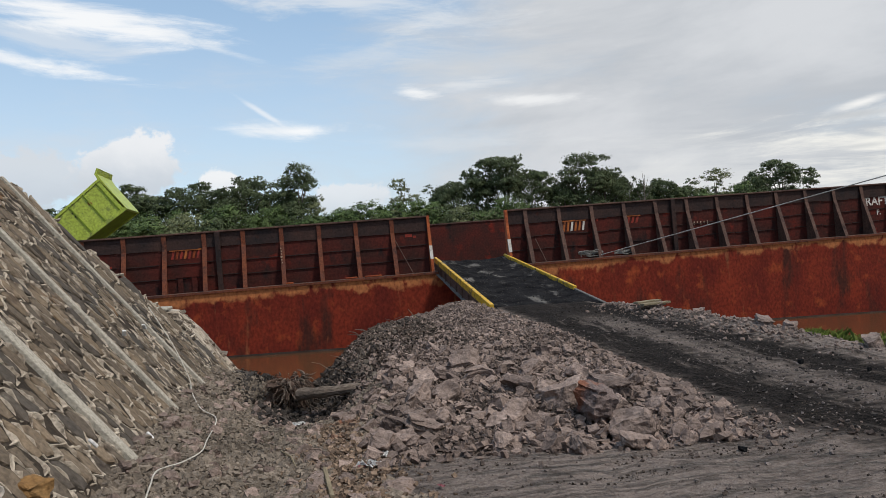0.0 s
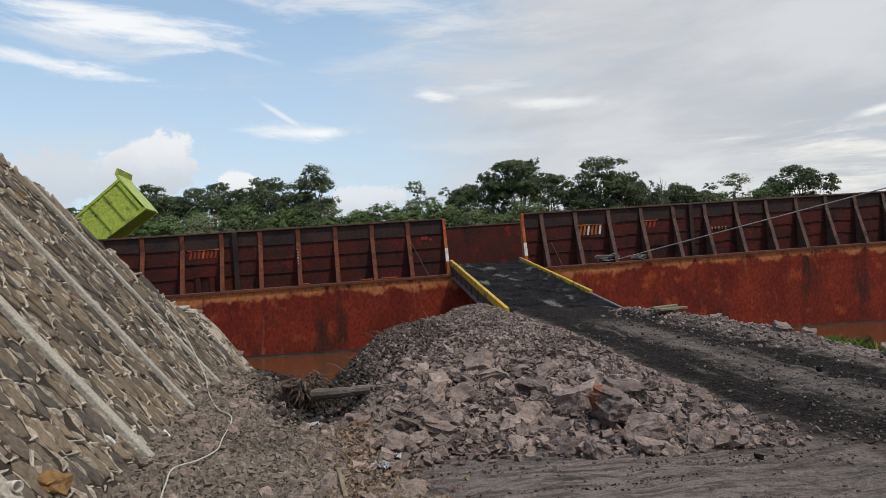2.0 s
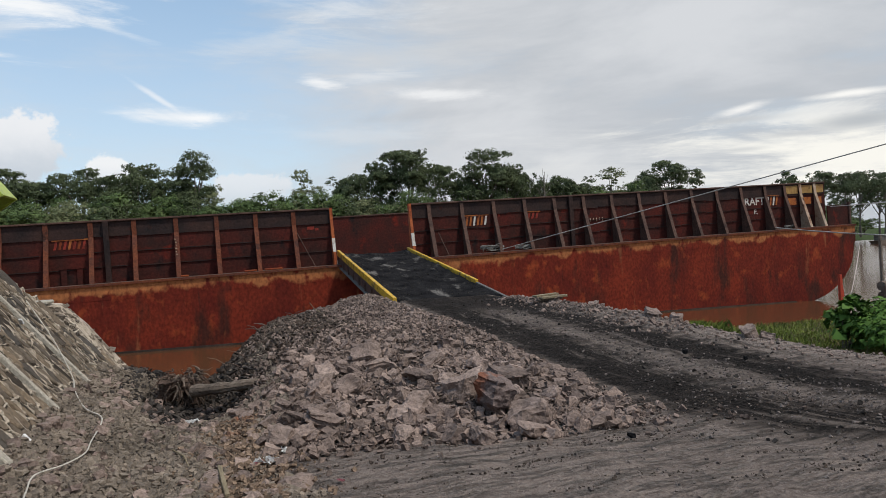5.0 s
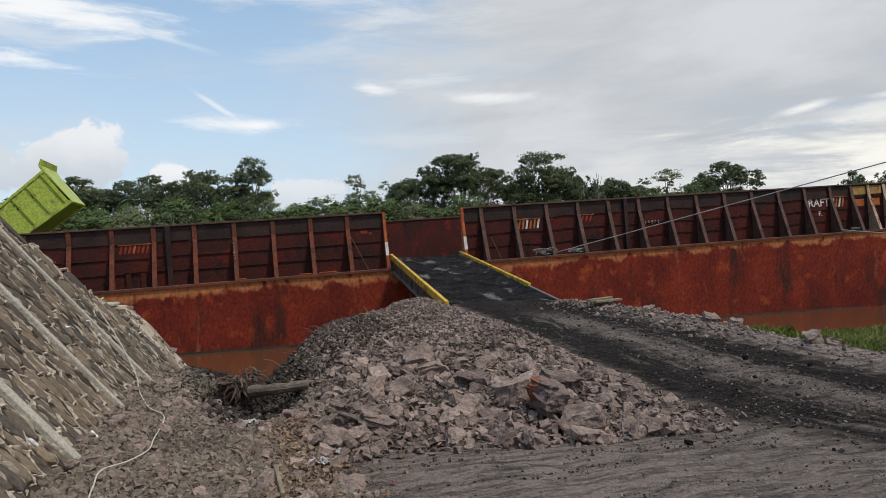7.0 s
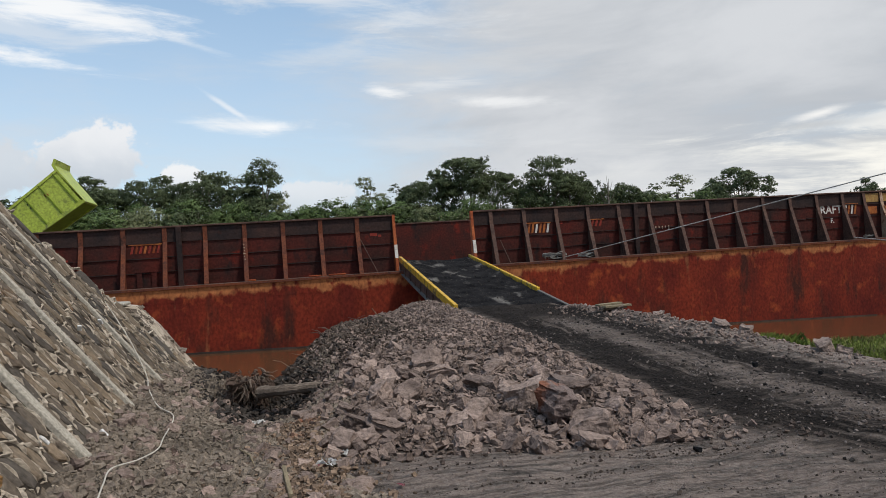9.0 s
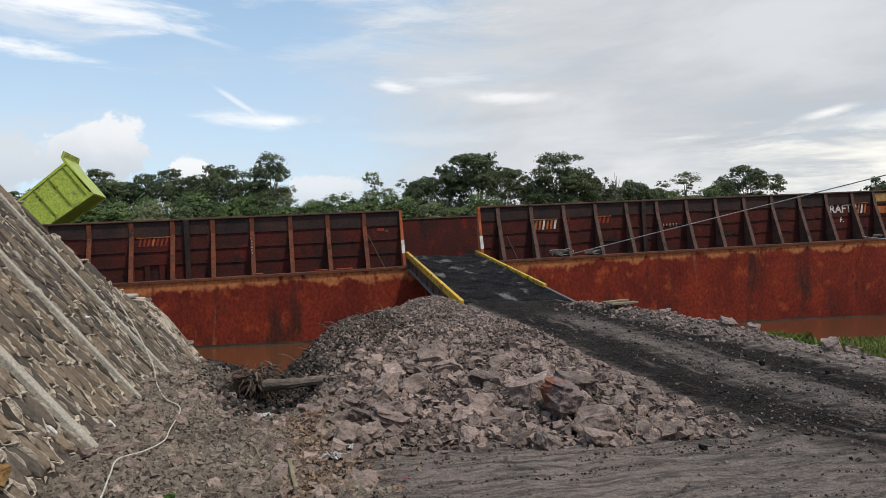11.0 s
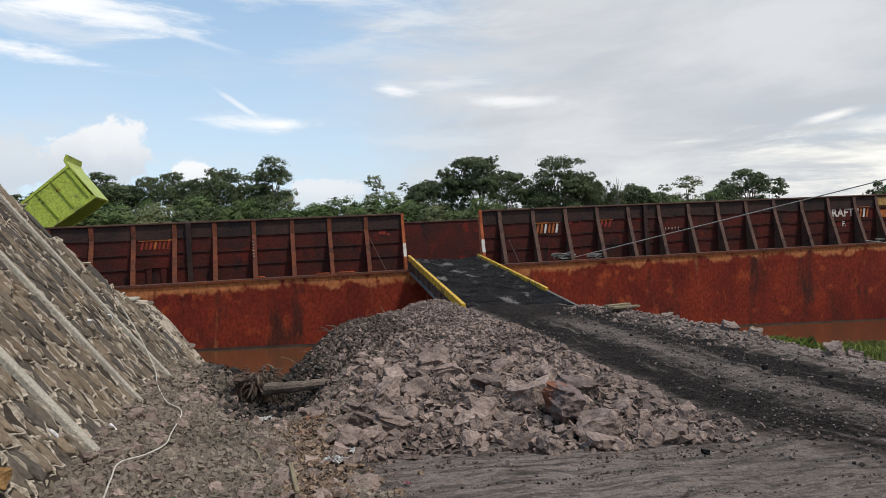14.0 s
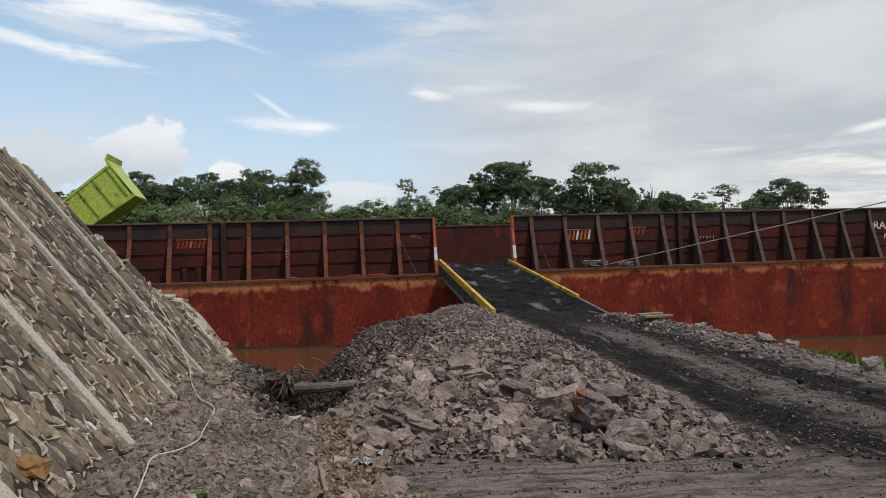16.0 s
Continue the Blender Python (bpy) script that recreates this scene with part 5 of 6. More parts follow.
ob = new("mortar_ridges", mesh_of("mortar_ridges", ridge_v, ridge_f, M_MORTAR))
ob.parent = wall
tagged(ob, "ragged pale mortar squeezed between the stones", kind="stuff")

# broken stub of walling beyond the corner
stub = part("wall_stub", prism([(-6.0, 1.02), (-2.20, 1.02), (-1.97, 0.99), (-1.66, 0.68), (-1.34, 0.26), (-1.04, -0.12), (-0.7, -1.2), (-6.0, -1.2)], "y", 10.75, 11.5), M_MORTAR)
tagged(stub, "rough low end of a stone retaining wall", "retaining wall", kind="structure")
part("cap_stone", boxbm(-2.5, -2.02, 10.7, 11.2, 1.02, 1.07, 0.015, Matrix.Identity(4)), M_BEAM, stub, "flat pale cap stone")
chunks = []
for k in range(420):
    f = rnd.random()
    x, z = (-1.97 + 0.95 * f, 0.96 - 1.12 * f)
    s = 0.05 + 0.12 * rnd.random()
    chunks.append((x + rnd.uniform(-0.05, 0.03), rnd.uniform(10.65, 11.5), z + rnd.uniform(-0.06, 0.03), s, rnd_turn(rnd)))
stuff_of("loose_masonry", "broken brown stones on the end of the wall", "stones", chunks, M_GRAVEL, ROCKS)


# ---- trees on the far bank ----
def leaf_cloud(blobs, n, size, rnd_, up=0.25, clump=0.30, per=26):
    """Leaves gathered in small clumps that sit on the shells of several blobs (centre, radii)."""
    V, F = [], []
    vol = [b[1][0] * b[1][1] for b in blobs]
    while len(F) < n:
        c, r = rnd_.choices(blobs, vol)[0]
        d = Vector((rnd_.gauss(0, 1), rnd_.gauss(0, 1), rnd_.gauss(0, 1))).normalized()
        if d.z < -0.25 and rnd_.random() < 0.8:
            d.z = -d.z
        rad = 0.70 + 0.34 * rnd_.random()
        cc = Vector((c[0] + d.x * r[0] * rad, c[1] + d.y * r[1] * rad, c[2] + d.z * r[2] * rad))
        cr = clump * r[0] * rnd_.uniform(0.55, 1.25)
        for k in range(int(per * rnd_.uniform(0.5, 1.5))):
            e = Vector((rnd_.gauss(0, 0.5), rnd_.gauss(0, 0.5), rnd_.gauss(0, 0.26)))
            p = cc + e * cr
            nrm = (d * 0.6 + e * 0.7 + Vector((rnd_.gauss(0, 0.3), rnd_.gauss(0, 0.3), up + rnd_.gauss(0, 0.3)))).normalized()
            a = nrm.orthogonal().normalized()
            a.rotate(Matrix.Rotation(rnd_.random() * 6.28, 3, nrm))
            b = nrm.cross(a)
            w = size * (0.6 + 0.8 * rnd_.random())
            o = len(V)
            V += [p - a * w - b * w * 0.5, p + a * w * 0.9 - b * w * 0.4 - nrm * w * 0.2, p + b * w * 0.9 + nrm * w * 0.1]
            F.append((o, o + 1, o + 2))
    return V, F


def tree_parts(kind, seed):
    """Trunk and crown meshes of a tree one unit tall, crown about 0.7 wide."""
    r = random.Random(seed)
    blobs = []
    if kind == "round":
        for k in range(30):
            a = r.random() * 6.28
            q = 0.34 * math.sqrt(r.random())
            z = 0.91 - 1.7 * q * q - 0.40 * r.random() ** 1.6
            blobs.append(((q * math.cos(a), q * math.sin(a), z), (0.06 + 0.06 * r.random(),) * 2 + (0.045 + 0.03 * r.random(),)))
        blobs.append(((0, 0, 0.70), (0.20, 0.20, 0.17)))
        n, size, fork = 19000, 0.0078, 0.38
    elif kind == "umbrella":
        for k in range(32):
            a = r.random() * 6.28
            z = 0.48 + 0.42 * r.random()
            q = (0.31 - 0.70 * abs(z - 0.72)) * r.uniform(0.3, 1.0)
            blobs.append(((q * math.cos(a), q * math.sin(a), z), (0.08 + 0.05 * r.random(),) * 2 + (0.045 + 0.015 * r.random(),)))
        blobs.append(((0, 0, 0.92), (0.15, 0.15, 0.06)))
        n, size, fork = 15000, 0.0078, 0.42
    elif kind == "sparse":
        for k in range(13):
            a = r.random() * 6.28
            z = 0.42 + 0.50 * r.random()
            q = (0.24 - 0.16 * z) * math.sqrt(r.random())
            blobs.append(((q * math.cos(a), q * math.sin(a), z), (0.07 + 0.05 * r.random(),) * 2 + (0.085,)))
        n, size, fork = 6500, 0.0082, 0.3
    else:   # thicket
        for k in range(9):
            a = r.random() * 6.28
            q = 0.40 * math.sqrt(r.random())
            blobs.append(((q * math.cos(a), q * math.sin(a), 0.30 + 0.48 * r.random() - 0.3 * q), (0.22, 0.22, 0.20)))
        n, size, fork = 6800, 0.0130, 0.12
    V, F = leaf_cloud(blobs, n, size, r)
    bm = tube([(0, 0, -0.03), (0.008, 0.004, 0.15), (0.0, 0.01, fork), (0.01, 0, 0.75)], [0.022, 0.017, 0.013, 0.005], 7)
    for c, rad in blobs[:8]:
        tube([(0, 0.005, fork * r.uniform(0.7, 1.0)), (c[0] * 0.5, c[1] * 0.5, fork + (c[2] - fork) * 0.65), c], [0.009, 0.006, 0.002], 5, bm)
    trunk = bpy.data.meshes.new("trunk")
    bm.to_mesh(trunk)
    bm.free()
    trunk.materials.append(M_BARK)
    return trunk, V, F


LIB = {}
for kind, mats in (("round", (M_LEAF_D, M_LEAF_D)), ("umbrella", (M_LEAF_D, M_LEAF_D)), ("sparse", (M_LEAF_L, M_LEAF_D)), ("thicket", (M_LEAF_M, M_LEAF_L, M_LEAF_D))):
    for k, mat in enumerate(mats):
        for q in range(2):
            trunk, V, F = tree_parts(kind, 40 + k * 7 + q * 3 + len(kind))
            LIB.setdefault((kind, k), []).append((trunk, mesh_of("crown", V, F, mat)))


def tree(kind, k, x, y, tall, wide, label, category="tree", group="trees on the far bank", turn=0.0):
    t = thing(category, label, category, group, at=Matrix.Translation((x, y, 0.3)) @ pose(0, 0, 0, 0, 0, turn))
    trunk, crown = LIB[(kind, k)][int(abs(x * 7 + y)) % 2]
    for name, me in (("trunk", trunk), ("crown", crown)):
        ob = new(name, me)
        ob.parent, ob.scale = t, (wide, wide, tall)
    return t


TREES = (  # kind, variant, x, y, height, spread
    ("round", 0, -35.5, 148, 17.4, 18), ("round", 1, -29, 146, 15.8, 17), ("round", 0, -20.5, 143, 17.3, 16), ("round", 1, -15.5, 141, 15.6, 12), ("round", 0, -11.0, 140, 17.8, 13),
    ("umbrella", 1, -6.6, 140, 16.8, 13), ("umbrella", 0, -1.2, 137, 19.6, 14), ("round", 1, -3.6, 140, 15.2, 13), ("sparse", 0, 2.0, 135, 14.0, 10), ("sparse", 1, 9, 134, 12.4, 16),
    ("sparse", 1, 13, 133, 12.0, 16), ("sparse", 0, 17.6, 131, 16.6, 13), ("sparse", 0, 20.5, 131, 13.6, 14), ("sparse", 1, 24, 129, 14.6, 17), ("round", 1, 27.0, 128, 15.7, 11),
    ("round", 0, 36, 125, 19.2, 19), ("round", 1, 31, 127, 17.2, 13), ("round", 0, 41, 124, 16.4, 13), ("umbrella", 1, 49.8, 120.5, 19.0, 19), ("round", 0, 53.5, 119.5, 16.0, 11), ("round", 1, 46.5, 122, 15.0, 10),
    ("round", 0, 56.6, 118.5, 14.4, 10), ("sparse", 1, 59.7, 117, 14.0, 8), ("round", 1, 63.2, 116, 13.9, 10), ("sparse", 0, 71.6, 113.6, 15.0, 18), ("sparse", 1, 68, 117, 13.4, 16),
    ("round", 0, 82.5, 110, 15.6, 15), ("round", 1, 78.5, 114, 13.4, 11), ("round", 0, 102.8, 103.6, 12.9, 6), ("round", 1, -46, 152, 14.5, 18), ("round", 0, -58, 150, 16, 18),
    ("round", 1, 92, 118, 11.5, 11), ("round", 0, 160, 150, 18, 14), ("round", 1, 172, 152, 17.5, 14), ("round", 0, 184, 158, 19, 16), ("round", 1, 200, 165, 19, 16), ("round", 0, 216, 176, 20, 18))
for k, (kind, v, x, y, tall, wide) in enumerate(TREES):
    f = max(1.0, (line_at(SHORE, x) + 7) / y)
    x, y, wide, tall = x * f, y * f, wide * f * (1.18 if x < 5 else 1.08), 1.6 + (tall * (1.08 if x < 5 else 1.04) - 1.6) * f
    label = {"round": "tall dark green broadleaf tree with a dense rounded crown", "umbrella": "tall tree with layered open crown and pale trunk",
             "sparse": "thin-crowned pale green tree with open twigs"}[kind]
    tree(kind, v, x, y, tall * (1.06 if kind == "round" else 1.0) - 0.3, wide, label, turn=k * 47.0)
# a leafless tree among them
bare = thing("tree", "thin leafless grey tree standing among the others", "tree", "trees on the far bank", at=Matrix.Translation((60.3, 118.2, 0.3)))
rb = random.Random(77)
part("trunk", tube([(0, 0, -0.3), (0.1, 0, 6.0), (0.0, 0.1, 11.0), (0.2, 0, 14.6)], [0.22, 0.16, 0.10, 0.03], 7), M_BARK, bare)
for k in range(14):
    z = 7.5 + 0.45 * k
    a, ln = rb.uniform(0, 6.28), rb.uniform(1.0, 2.2)
    part("branch", tube([(0.05, 0, z), (0.5 * ln * math.cos(a), 0.5 * ln * math.sin(a), z + 0.5 * ln), (0.8 * ln * math.cos(a), 0.8 * ln * math.sin(a), z + 1.2 * ln)], [0.06, 0.045, 0.015], 5), M_BARK, bare)
rt = random.Random(21)
for k in range(64):
    x = -64 + k * 2.75 + rt.uniform(-1.2, 1.2)
    y = line_at(SHORE, x) + rt.uniform(5, 16)
    tall = rt.uniform(10.5, 13.5) + (0.5 if x < -5 else 0.0) + 0.022 * max(x, 0)
    v = rt.choice((0, 0, 0, 1, 2))
    tree("thicket", v, x, y, tall, rt.uniform(10, 15), ("bright green", "pale olive", "dark green")[v] + " thicket of bushes along the far river bank", "bush", "thicket on the far bank", rt.uniform(0, 360))
for k in range(22):
    x = 104 + k * 7.4 + rt.uniform(-2, 2)
    y = line_at(SHORE, x) + rt.uniform(5, 20)
    tree("thicket", rt.choice((0, 0, 2, 1)), x, y, rt.uniform(9, 15), rt.uniform(14, 20), "green thicket of bushes along the distant river bank", "bush", "thicket on the far bank", rt.uniform(0, 360))


for k in range(18):
    x = 92 + k * 9.0 + rt.uniform(-2, 2)
    y = line_at(SHORE, x) + rt.uniform(-3, 2)
    tree("thicket", rt.choice((0, 0, 1)), x, y, rt.uniform(5, 9), rt.uniform(12, 16), "low green thicket at the edge of the distant river bank", "bush", "thicket on the far bank", rt.uniform(0, 360))


# ---- grass, bush and litter on the near bank ----
def blades(name, label, n, place, hgt, mat, seed):
    r = random.Random(seed)
    V, F = [], []
    while len(F) < n:
        x, y = place(r)
        z = ground_z(x, y)
        if z < -1.6:
            continue
        h = hgt * (0.4 + r.random())
        a = r.random() * 6.28
        w = 0.006 + 0.006 * r.random()
        dx, dy = math.cos(a), math.sin(a)
        lean = h * r.uniform(0.1, 0.8)
        o = len(V)
        V += [(x - dy * w, y + dx * w, z - 0.01), (x + dy * w, y - dx * w, z - 0.01), (x + dx * lean * 0.4 + dy * w * 0.7, y + dy * lean * 0.4 - dx * w * 0.7, z + h * 0.7), (x + dx * lean, y + dy * lean, z + h)]
        F += [(o, o + 1, o + 2), (o, o + 2, o + 3)]
    return tagged(new(name, mesh_of(name, V, F, mat)), label, "grass", kind="stuff")


blades("grass", "short green grass on the bank beyond the road", 40000, lambda r: (9.15 + 8.3 * r.random() ** 1.3 + 0.2 * math.sin(r.random() * 9), r.uniform(8.0, 13.4)), 0.08, M_GRASS, 1)
blades("dry_grass", "dry yellowish grass among the green", 6000, lambda r: (r.uniform(9.0, 15.5), r.uniform(8.5, 13.2)), 0.08, M_DRY, 2)
blades("grass_tuft", "tuft of tall green grass beside the road", 1500, lambda r: (9.85 + r.gauss(0, 0.20), 12.3 + r.gauss(0, 0.20)), 0.26, M_GRASS, 3)


def big_leaf_bush(cx, cy, cz, rx, ry, rz, n, size, seed):
    r = random.Random(seed)
    t = thing("bush", "leafy green shrub with broad leaves beside the haul road", "bush", "shrubs by the road", at=Matrix.Translation((cx, cy, cz)))
    blobs = [((r.uniform(-0.6, 0.6) * rx, r.uniform(-0.6, 0.6) * ry, rz * r.uniform(0.35, 0.85)), (rx * 0.45, ry * 0.45, rz * 0.35)) for k in range(9)]
    V, F = leaf_cloud(blobs, n, size, r, 0.6, 0.6, 7)
    ob = new("foliage", mesh_of("foliage", V, F, M_BUSH))
    ob.parent = t
    bm = bmesh.new()
    for c, rad in blobs:
        tube([(r.uniform(-0.08, 0.08), r.uniform(-0.08, 0.08), -0.05), (c[0] * 0.5, c[1] * 0.5, c[2] * 0.6), c], [0.014, 0.01, 0.004], 5, bm)
    part("stems", bm, M_BARK, t)


big_leaf_bush(11.2, 9.1, -0.62, 0.85, 0.7, 0.88, 4600, 0.052, 4)
big_leaf_bush(12.3, 8.5, -0.62, 0.9, 0.8, 0.92, 4600, 0.052, 6)
big_leaf_bush(10.75, 9.6, -0.62, 0.35, 0.35, 1.02, 330, 0.095, 9)


# ---- small things ----
def on_ground(x, y, h=0.0):
    return Vector((x, y, ground_z(x, y) + h))


# uprooted stump with its tangle of roots, and the log beyond it
stump = thing("tree_stump", "uprooted stump with a tangled mass of muddy roots", "stump", at=Matrix.Translation((-0.30, 9.6, ground_z(-0.30, 9.6) + 0.04)))
rs = random.Random(31)
vs, fs = rock_data(820, 18, 0.9)
core = new("root_ball", chipped("root_ball", vs * 0.60, fs, M_ROOT, 5, ((3, 0.13, 5.0), (1, 0.05, 16.0))))
core.parent, core.location, core.scale = stump, (0.0, 0.1, 0.17), (1.25, 1.2, 0.85)
for k in range(260):
    a, e = rs.uniform(0, 6.28), rs.uniform(-1.0, 0.75)
    d = Vector((math.cos(a) * math.cos(e), math.sin(a) * math.cos(e), math.sin(e)))
    p0 = Vector((0, 0.1, 0.22)) + d * rs.uniform(0.16, 0.27)
    pts = [p0]
    for q in range(4):
        d = (d + Vector((rs.gauss(0, 0.45), rs.gauss(0, 0.45), rs.gauss(0, 0.4) - 0.55))).normalized()
        pts.append(pts[-1] + d * rs.uniform(0.025, 0.065))
    r0 = rs.uniform(0.006, 0.020)
    part("root", tube(pts, [r0, r0 * 0.8, r0 * 0.6, r0 * 0.4, r0 * 0.2], 5), M_ROOT if k % 3 else M_WOOD, stump)
log_pts = [(-0.18, 9.35, -0.08), (0.1, 9.1, -0.03), (0.38, 8.95, 0.01), (0.80, 8.75, 0.07)]
tagged(part("log", tube(curve_points(log_pts, 4), [0.078 - 0.002 * k + 0.008 * math.sin(k * 1.7) for k in range(13)], 10), M_WOOD), "weathered grey-brown log half buried in the rubble", "log")
# scrub of dead twigs over the river-side end of the heap
for k in range(60):
    x, y = rs.uniform(0.2, 1.6), rs.uniform(9.8, 13.0)
    if y > line_at(BANK, x) + 0.6:
        continue
    a = rs.uniform(0, 6.28)
    p = on_ground(x, y, 0.03)
    q = p + Vector((math.cos(a) * 0.25, math.sin(a) * 0.25, rs.uniform(0.02, 0.16)))
    tagged(part("twig", tube([p, p.lerp(q, 0.5) + Vector((0, 0, 0.03)), q], [0.009, 0.007, 0.003], 5), M_ROOT if k % 2 else M_WOOD), "thin dead twig sticking out of the rubble", "twig", "dead twigs")
p = on_ground(2.05, 13.4, 0.05)
tagged(part("twig", tube([p, p + Vector((-0.12, 0, 0.09)), p + Vector((-0.2, 0, 0.2))], [0.010, 0.008, 0.004], 5), M_PLANK), "pale dead twig sticking out of the rubble", "twig", "dead twigs")
# white hose trailing down the revetment and over the gravel
hose = [on_wall(9.2, 1.35, 0.05), on_wall(8.7, 0.8, 0.05), on_wall(8.1, 0.38, 0.05), on_ground(-1.23, 7.64, 0.06), on_ground(-1.07, 7.12, 0.055), on_ground(-0.90, 6.88, 0.055), on_ground(-0.89, 6.16, 0.055),
        on_ground(-0.87, 5.72, 0.055), on_ground(-0.95, 5.36, 0.055), on_ground(-1.05, 5.02, 0.055), on_ground(-1.03, 4.68, 0.055), on_ground(-1.0, 4.2, 0.055), on_ground(-1.05, 3.6, 0.055)]
tagged(part("hose", tube(curve_points(hose, 6), 0.0058, 6), M_CABLE), "thin white hose trailing over the gravel", "hose")
tagged(part("twig", tube([on_ground(-0.29, 6.1, 0.05), on_ground(-0.2, 5.85, 0.05), on_ground(-0.15, 5.61, 0.02)], [0.006, 0.007, 0.005], 6), M_PLANK), "pale stick lying on the gravel", "twig", "dead twigs")
# plank, broken slab, litter
bm = boxbm(-0.016, 0.016, -0.34, 0.34, -0.04, 0.04, 0.004)
pl = tagged(part("plank", bm, M_PLANK), "short weathered plank on edge in the gravel", "plank")
pl.matrix_basis = Matrix.Translation(on_ground(0.07, 5.1, 0.03)) @ pose(0, 0, 0, 0, 8, 3)
vs, fs = rock_data(861, 12, 0.22)
for k, (x, y, s, turn) in enumerate(((-0.05, 5.28, 0.34, 10), (0.52, 4.95, 0.42, 70), (0.35, 4.8, 0.3, 120), (-0.25, 5.0, 0.26, 40))):
    sl = tagged(new("slab", chipped("slab", vs * s, fs, M_RUBBLE if k else M_BOULDER, k)), "flat broken piece of pale concrete on the ground", "slab", "broken slabs")
    sl.matrix_basis = Matrix.Translation(on_ground(x, y, 0.012)) @ pose(0, 0, 0, 3, -4, turn)


def crumpled(name, x, y, s, mat, label, seed, h=0.02):
    r = random.Random(seed)
    bm = bmesh.new()
    n = 7
    g = [[bm.verts.new(((i / n - 0.5) * s * (1 + 0.2 * r.random()), (j / n - 0.5) * s * 0.6 * (1 + 0.2 * r.random()), s * 0.28 * r.random())) for i in range(n + 1)] for j in range(n + 1)]
    for j in range(n):
        for i in range(n):
            bm.faces.new((g[j][i], g[j][i + 1], g[j + 1][i + 1], g[j + 1][i]))
    bmesh.ops.solidify(bm, geom=list(bm.faces), thickness=0.002)
    ob = tagged(part(name, bm, mat), label, "litter", "litter on the yard")
    ob.matrix_basis = Matrix.Translation(on_ground(x, y, h)) @ pose(0, 0, 0, 0, 0, r.uniform(0, 180))


crumpled("paper", -0.16, 7.35, 0.11, M_PAPER, "crumpled white paper cup on the gravel", 1, 0.06)
crumpled("plastic_bag", 0.53, 5.72, 0.12, M_PAPER, "crumpled white plastic bag on the yard", 2)
crumpled("wrapper", 0.41, 5.5, 0.17, M_PAPER, "torn white wrapper on the yard", 3)
crumpled("wrapper", 0.34, 5.53, 0.10, M_PINK, "torn pink wrapper on the yard", 4)
crumpled("wrapper", 0.84, 4.83, 0.05, M_PINK, "small red and white wrapper on the yard", 5)
crumpled("wrapper", -0.70, 4.62, 0.10, M_BUSH, "green plastic wrapper on the gravel", 6, 0.04)
for k, (x, y, z) in enumerate(((-1.29, 5.79, 0.30), (-1.44, 4.89, 0.48), (-1.84, 8.29, 0.96), (-1.84, 7.45, 0.97))):
    bm = bmesh.new()
    box(bm, -0.035, 0.035, -0.02, 0.02, 0.0, 0.02, 0.004)
    ob = tagged(part("paper_scrap", bm, M_PAPER), "white scrap of paper caught on the stone slope", "litter", "scraps on the slope")
    ob.matrix_basis = Matrix.Translation((x + 0.03, y, z + 0.03)) @ pose(0, 0, 0, 0, 50, 35 * k)
# weep pipe and round brown stone in the revetment
bm = bmesh.new()
outer = [(0.030 * math.cos(k * math.tau / 16), 0.030 * math.sin(k * math.tau / 16)) for k in range(16)]
ring = [[bm.verts.new((z, a * q, b * q)) for a, b in outer] for q, z in ((1, -0.15), (1, 0.09), (0.8, 0.09), (0.8, -0.05))]
for r0, r1 in zip(ring, ring[1:]):
    for k in range(16):
        bm.faces.new((r0[k], r0[(k + 1) % 16], r1[(k + 1) % 16], r1[k]))
bm.faces.new(ring[-1])
bmesh.ops.recalc_face_normals(bm, faces=bm.faces)
wp = tagged(part("weep_pipe", bm, M_WHITE, None, "", True), "white plastic drain pipe end in the revetment", "pipe")
wp.matrix_basis = Matrix.Translation((-1.53, 3.66, 0.60)) @ pose(0, 0, 0, 0, -8, -30)
M_BROWN = material("brown_stone", ((0.20, 0.105, 0.04), (0.29, 0.17, 0.07)), 4.0, 0.85, 0.4, spots=[((0.10, 0.06, 0.03), 6.0, 0.62)])
vs, fs = rock_data(877, 22, 0.8)
bs = tagged(new("round_stone", chipped("round_stone", vs * 0.20, fs, M_BROWN, 2)), "round rust-brown stone set in the revetment", "stone")
bs.location = (-1.45, 3.93, 0.52)
# timber boards by the ramp foot
for k, (x, y, turn) in enumerate(((7.85, 15.3, 12), (7.9, 15.2, 6), (7.8, 15.4, 15))):
    bd = tagged(part("board", boxbm(-0.36, 0.36, -0.08, 0.08, 0.0, 0.05, 0.006), M_PLANK if k else M_WOOD), "weathered loose board lying beside the ramp foot", "board", "boards by the ramp")
    bd.matrix_basis = Matrix.Translation(on_ground(x, y, 0.03 + 0.05 * k)) @ pose(0, 0, 0, 0, -2, turn)
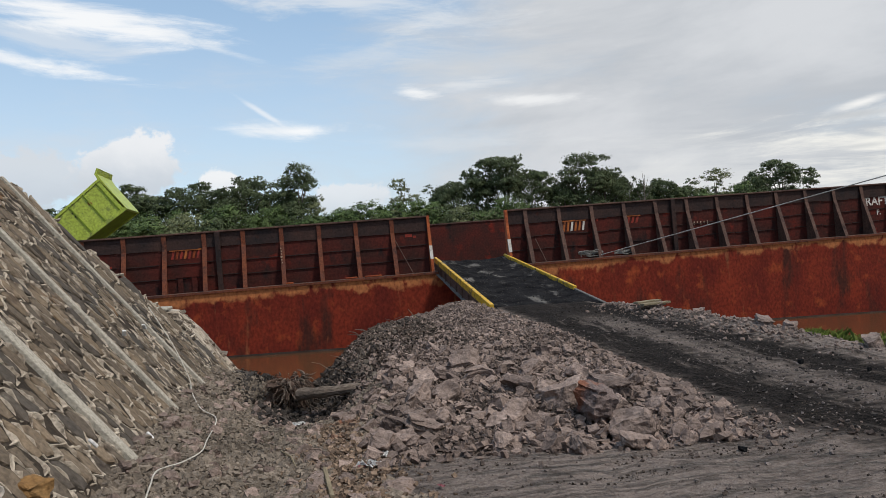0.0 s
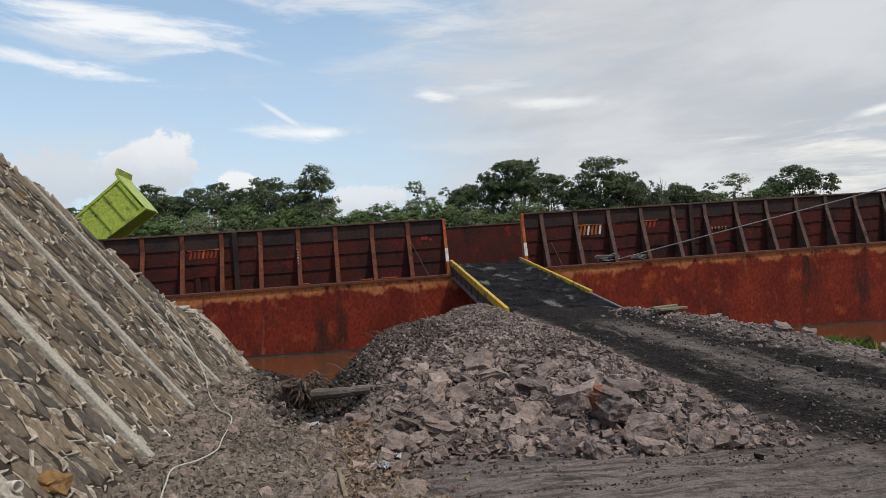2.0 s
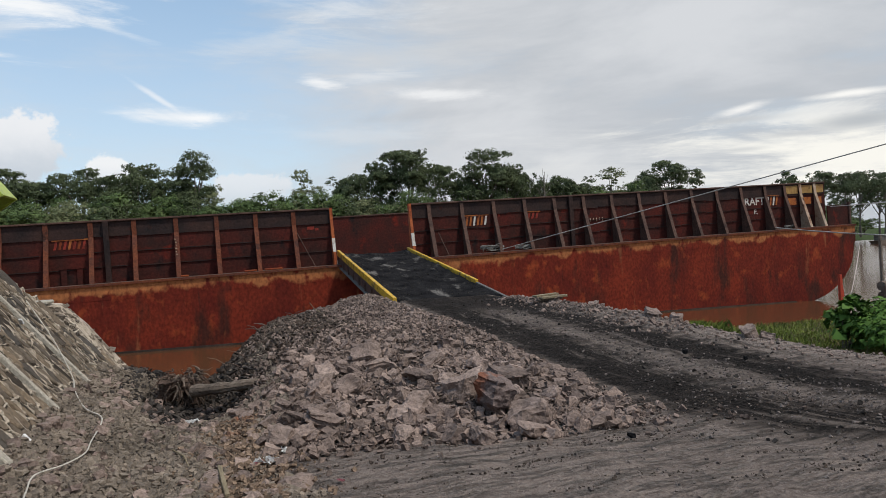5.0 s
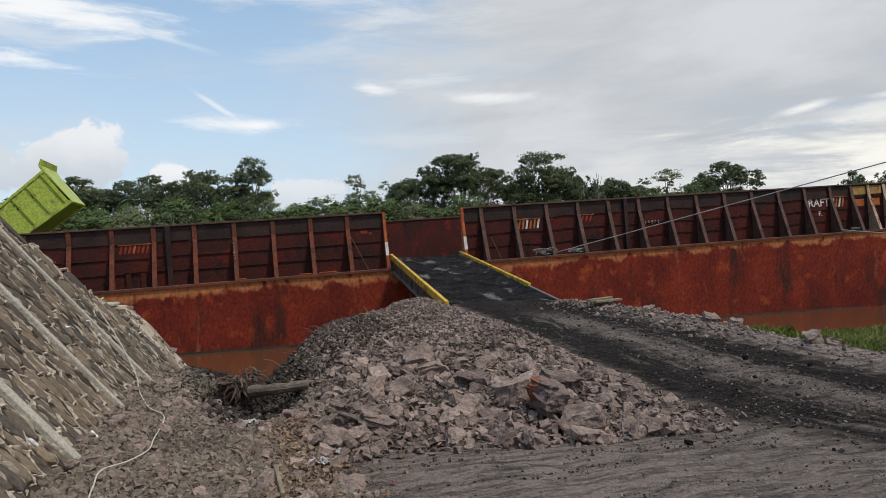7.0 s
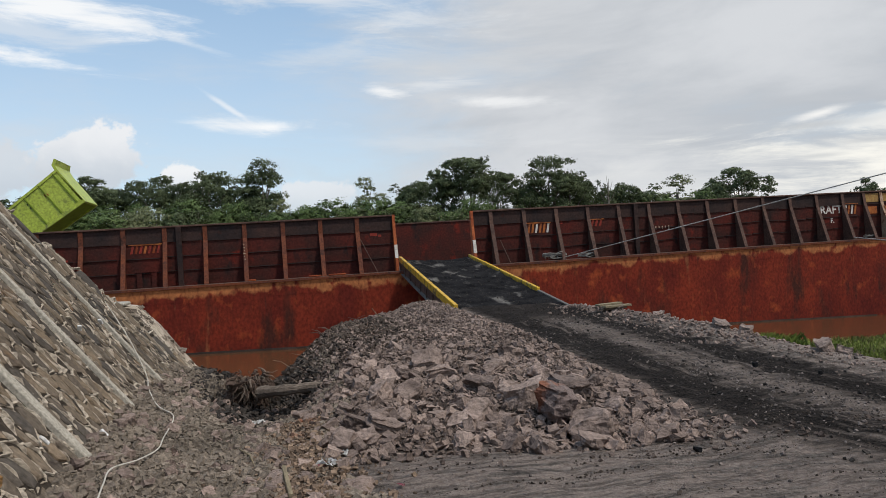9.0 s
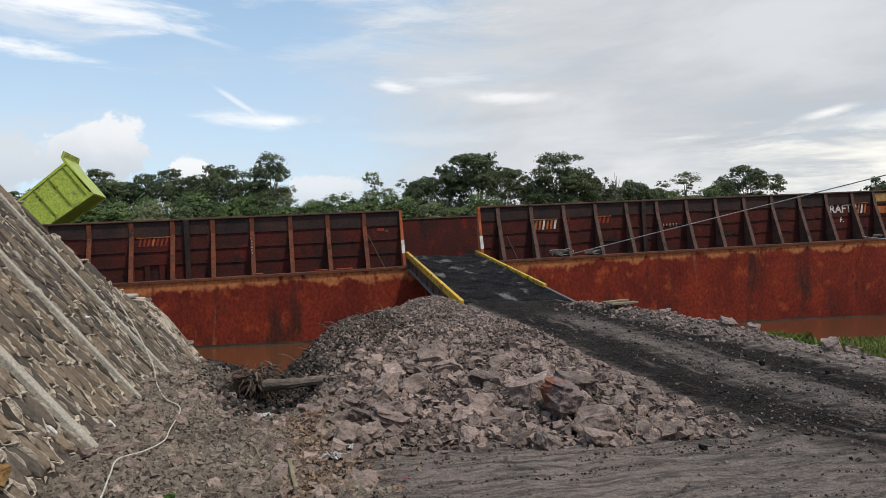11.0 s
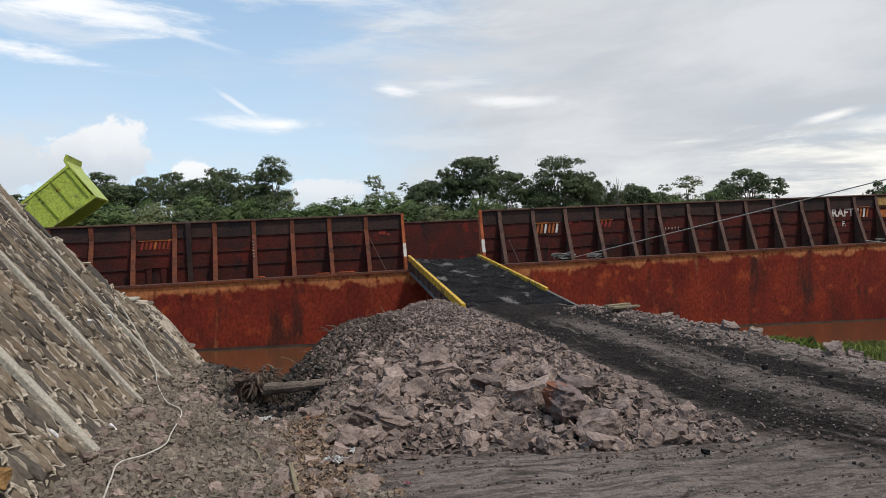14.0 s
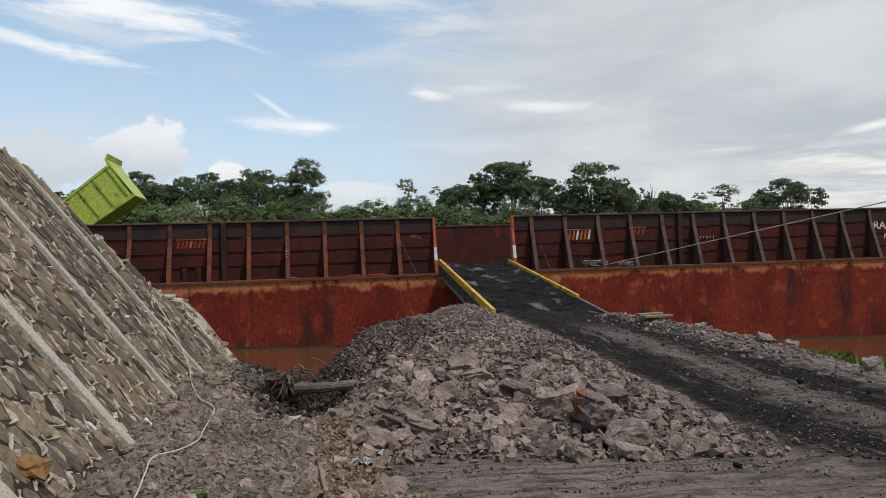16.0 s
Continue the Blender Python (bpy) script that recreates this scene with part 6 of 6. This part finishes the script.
# red cloth marker on a stick, seen over the shrub
mk = thing("marker_flag", "faded red cloth hanging on a thin stick by the river", "flag", at=Matrix.Translation((12.8, 11.5, ground_z(12.8, 11.5))))
zf = 0.70 - ground_z(12.8, 11.5)
part("stick", tube([(0.02, 0, 0), (-0.03, 0, zf)], 0.012, 6), M_WOOD, mk)
part("cloth", prism([(-0.05, zf), (0.0, zf), (0.06, zf - 0.6), (-0.05, zf - 0.63)], "y", -0.03, 0.03), M_FLAG, mk, "faded red cloth")
# post and weathered timber crib at the river's edge
zc = ground_z(21.8, 17.9)
tagged(part("post", tube([(21.8, 17.9, -2.6), (21.77, 17.95, 1.45)], [0.06, 0.05], 8), M_WOOD), "dark wooden mooring post standing in the river", "post")
crib = thing("timber_crib", "dark weathered timber crib at the river edge", "crib", at=Matrix.Translation((22.4, 17.6, -2.4)))
for k in range(7):
    part("beam", tube([(-1.45 + 0.05 * rs.random(), -0.3, 0.2 + 0.33 * k), (0.0, -0.2 + 0.1 * rs.random(), 0.2 + 0.33 * k), (2.6, 0.1, 0.18 + 0.33 * k)], [0.16, 0.17, 0.16], 8), M_ROOT if k % 2 else M_WOOD, crib)
for k in range(5):
    part("upright", tube([(-1.4 + 0.9 * k, -0.45, -0.5), (-1.4 + 0.9 * k, -0.42, 2.2)], 0.09, 8), M_ROOT, crib)
sag_line((33.9, 29.2, 0.8), (19.0, 16.8, -0.6), 0.15, 0.014, "dark anchor line from the barge bow to the bank")
# small house boat far off on the river
hb = thing("house_boat", "small pale house boat moored at the distant river bank", "boat", at=Matrix.Translation((176, 143, WATER_Z)))
part("boat_hull", prism([(-5, 0.9), (5, 0.9), (4.2, 0.0), (-4.2, 0.0)], "y", -1.5, 1.5), M_WOOD, hb)
part("cabin", boxbm(-3.5, 3.0, -1.2, 1.2, 0.9, 2.4, 0.05), M_STEEL, hb)
part("roof", boxbm(-3.9, 3.4, -1.5, 1.5, 2.4, 2.55, 0.04), M_WHITE, hb)


# ---- the stones of the revetment, one by one ----
for verts, faces in near_stones:
    ob = new("stone", mesh_of("stone", verts, faces, M_STONE))
    ob.parent = wall
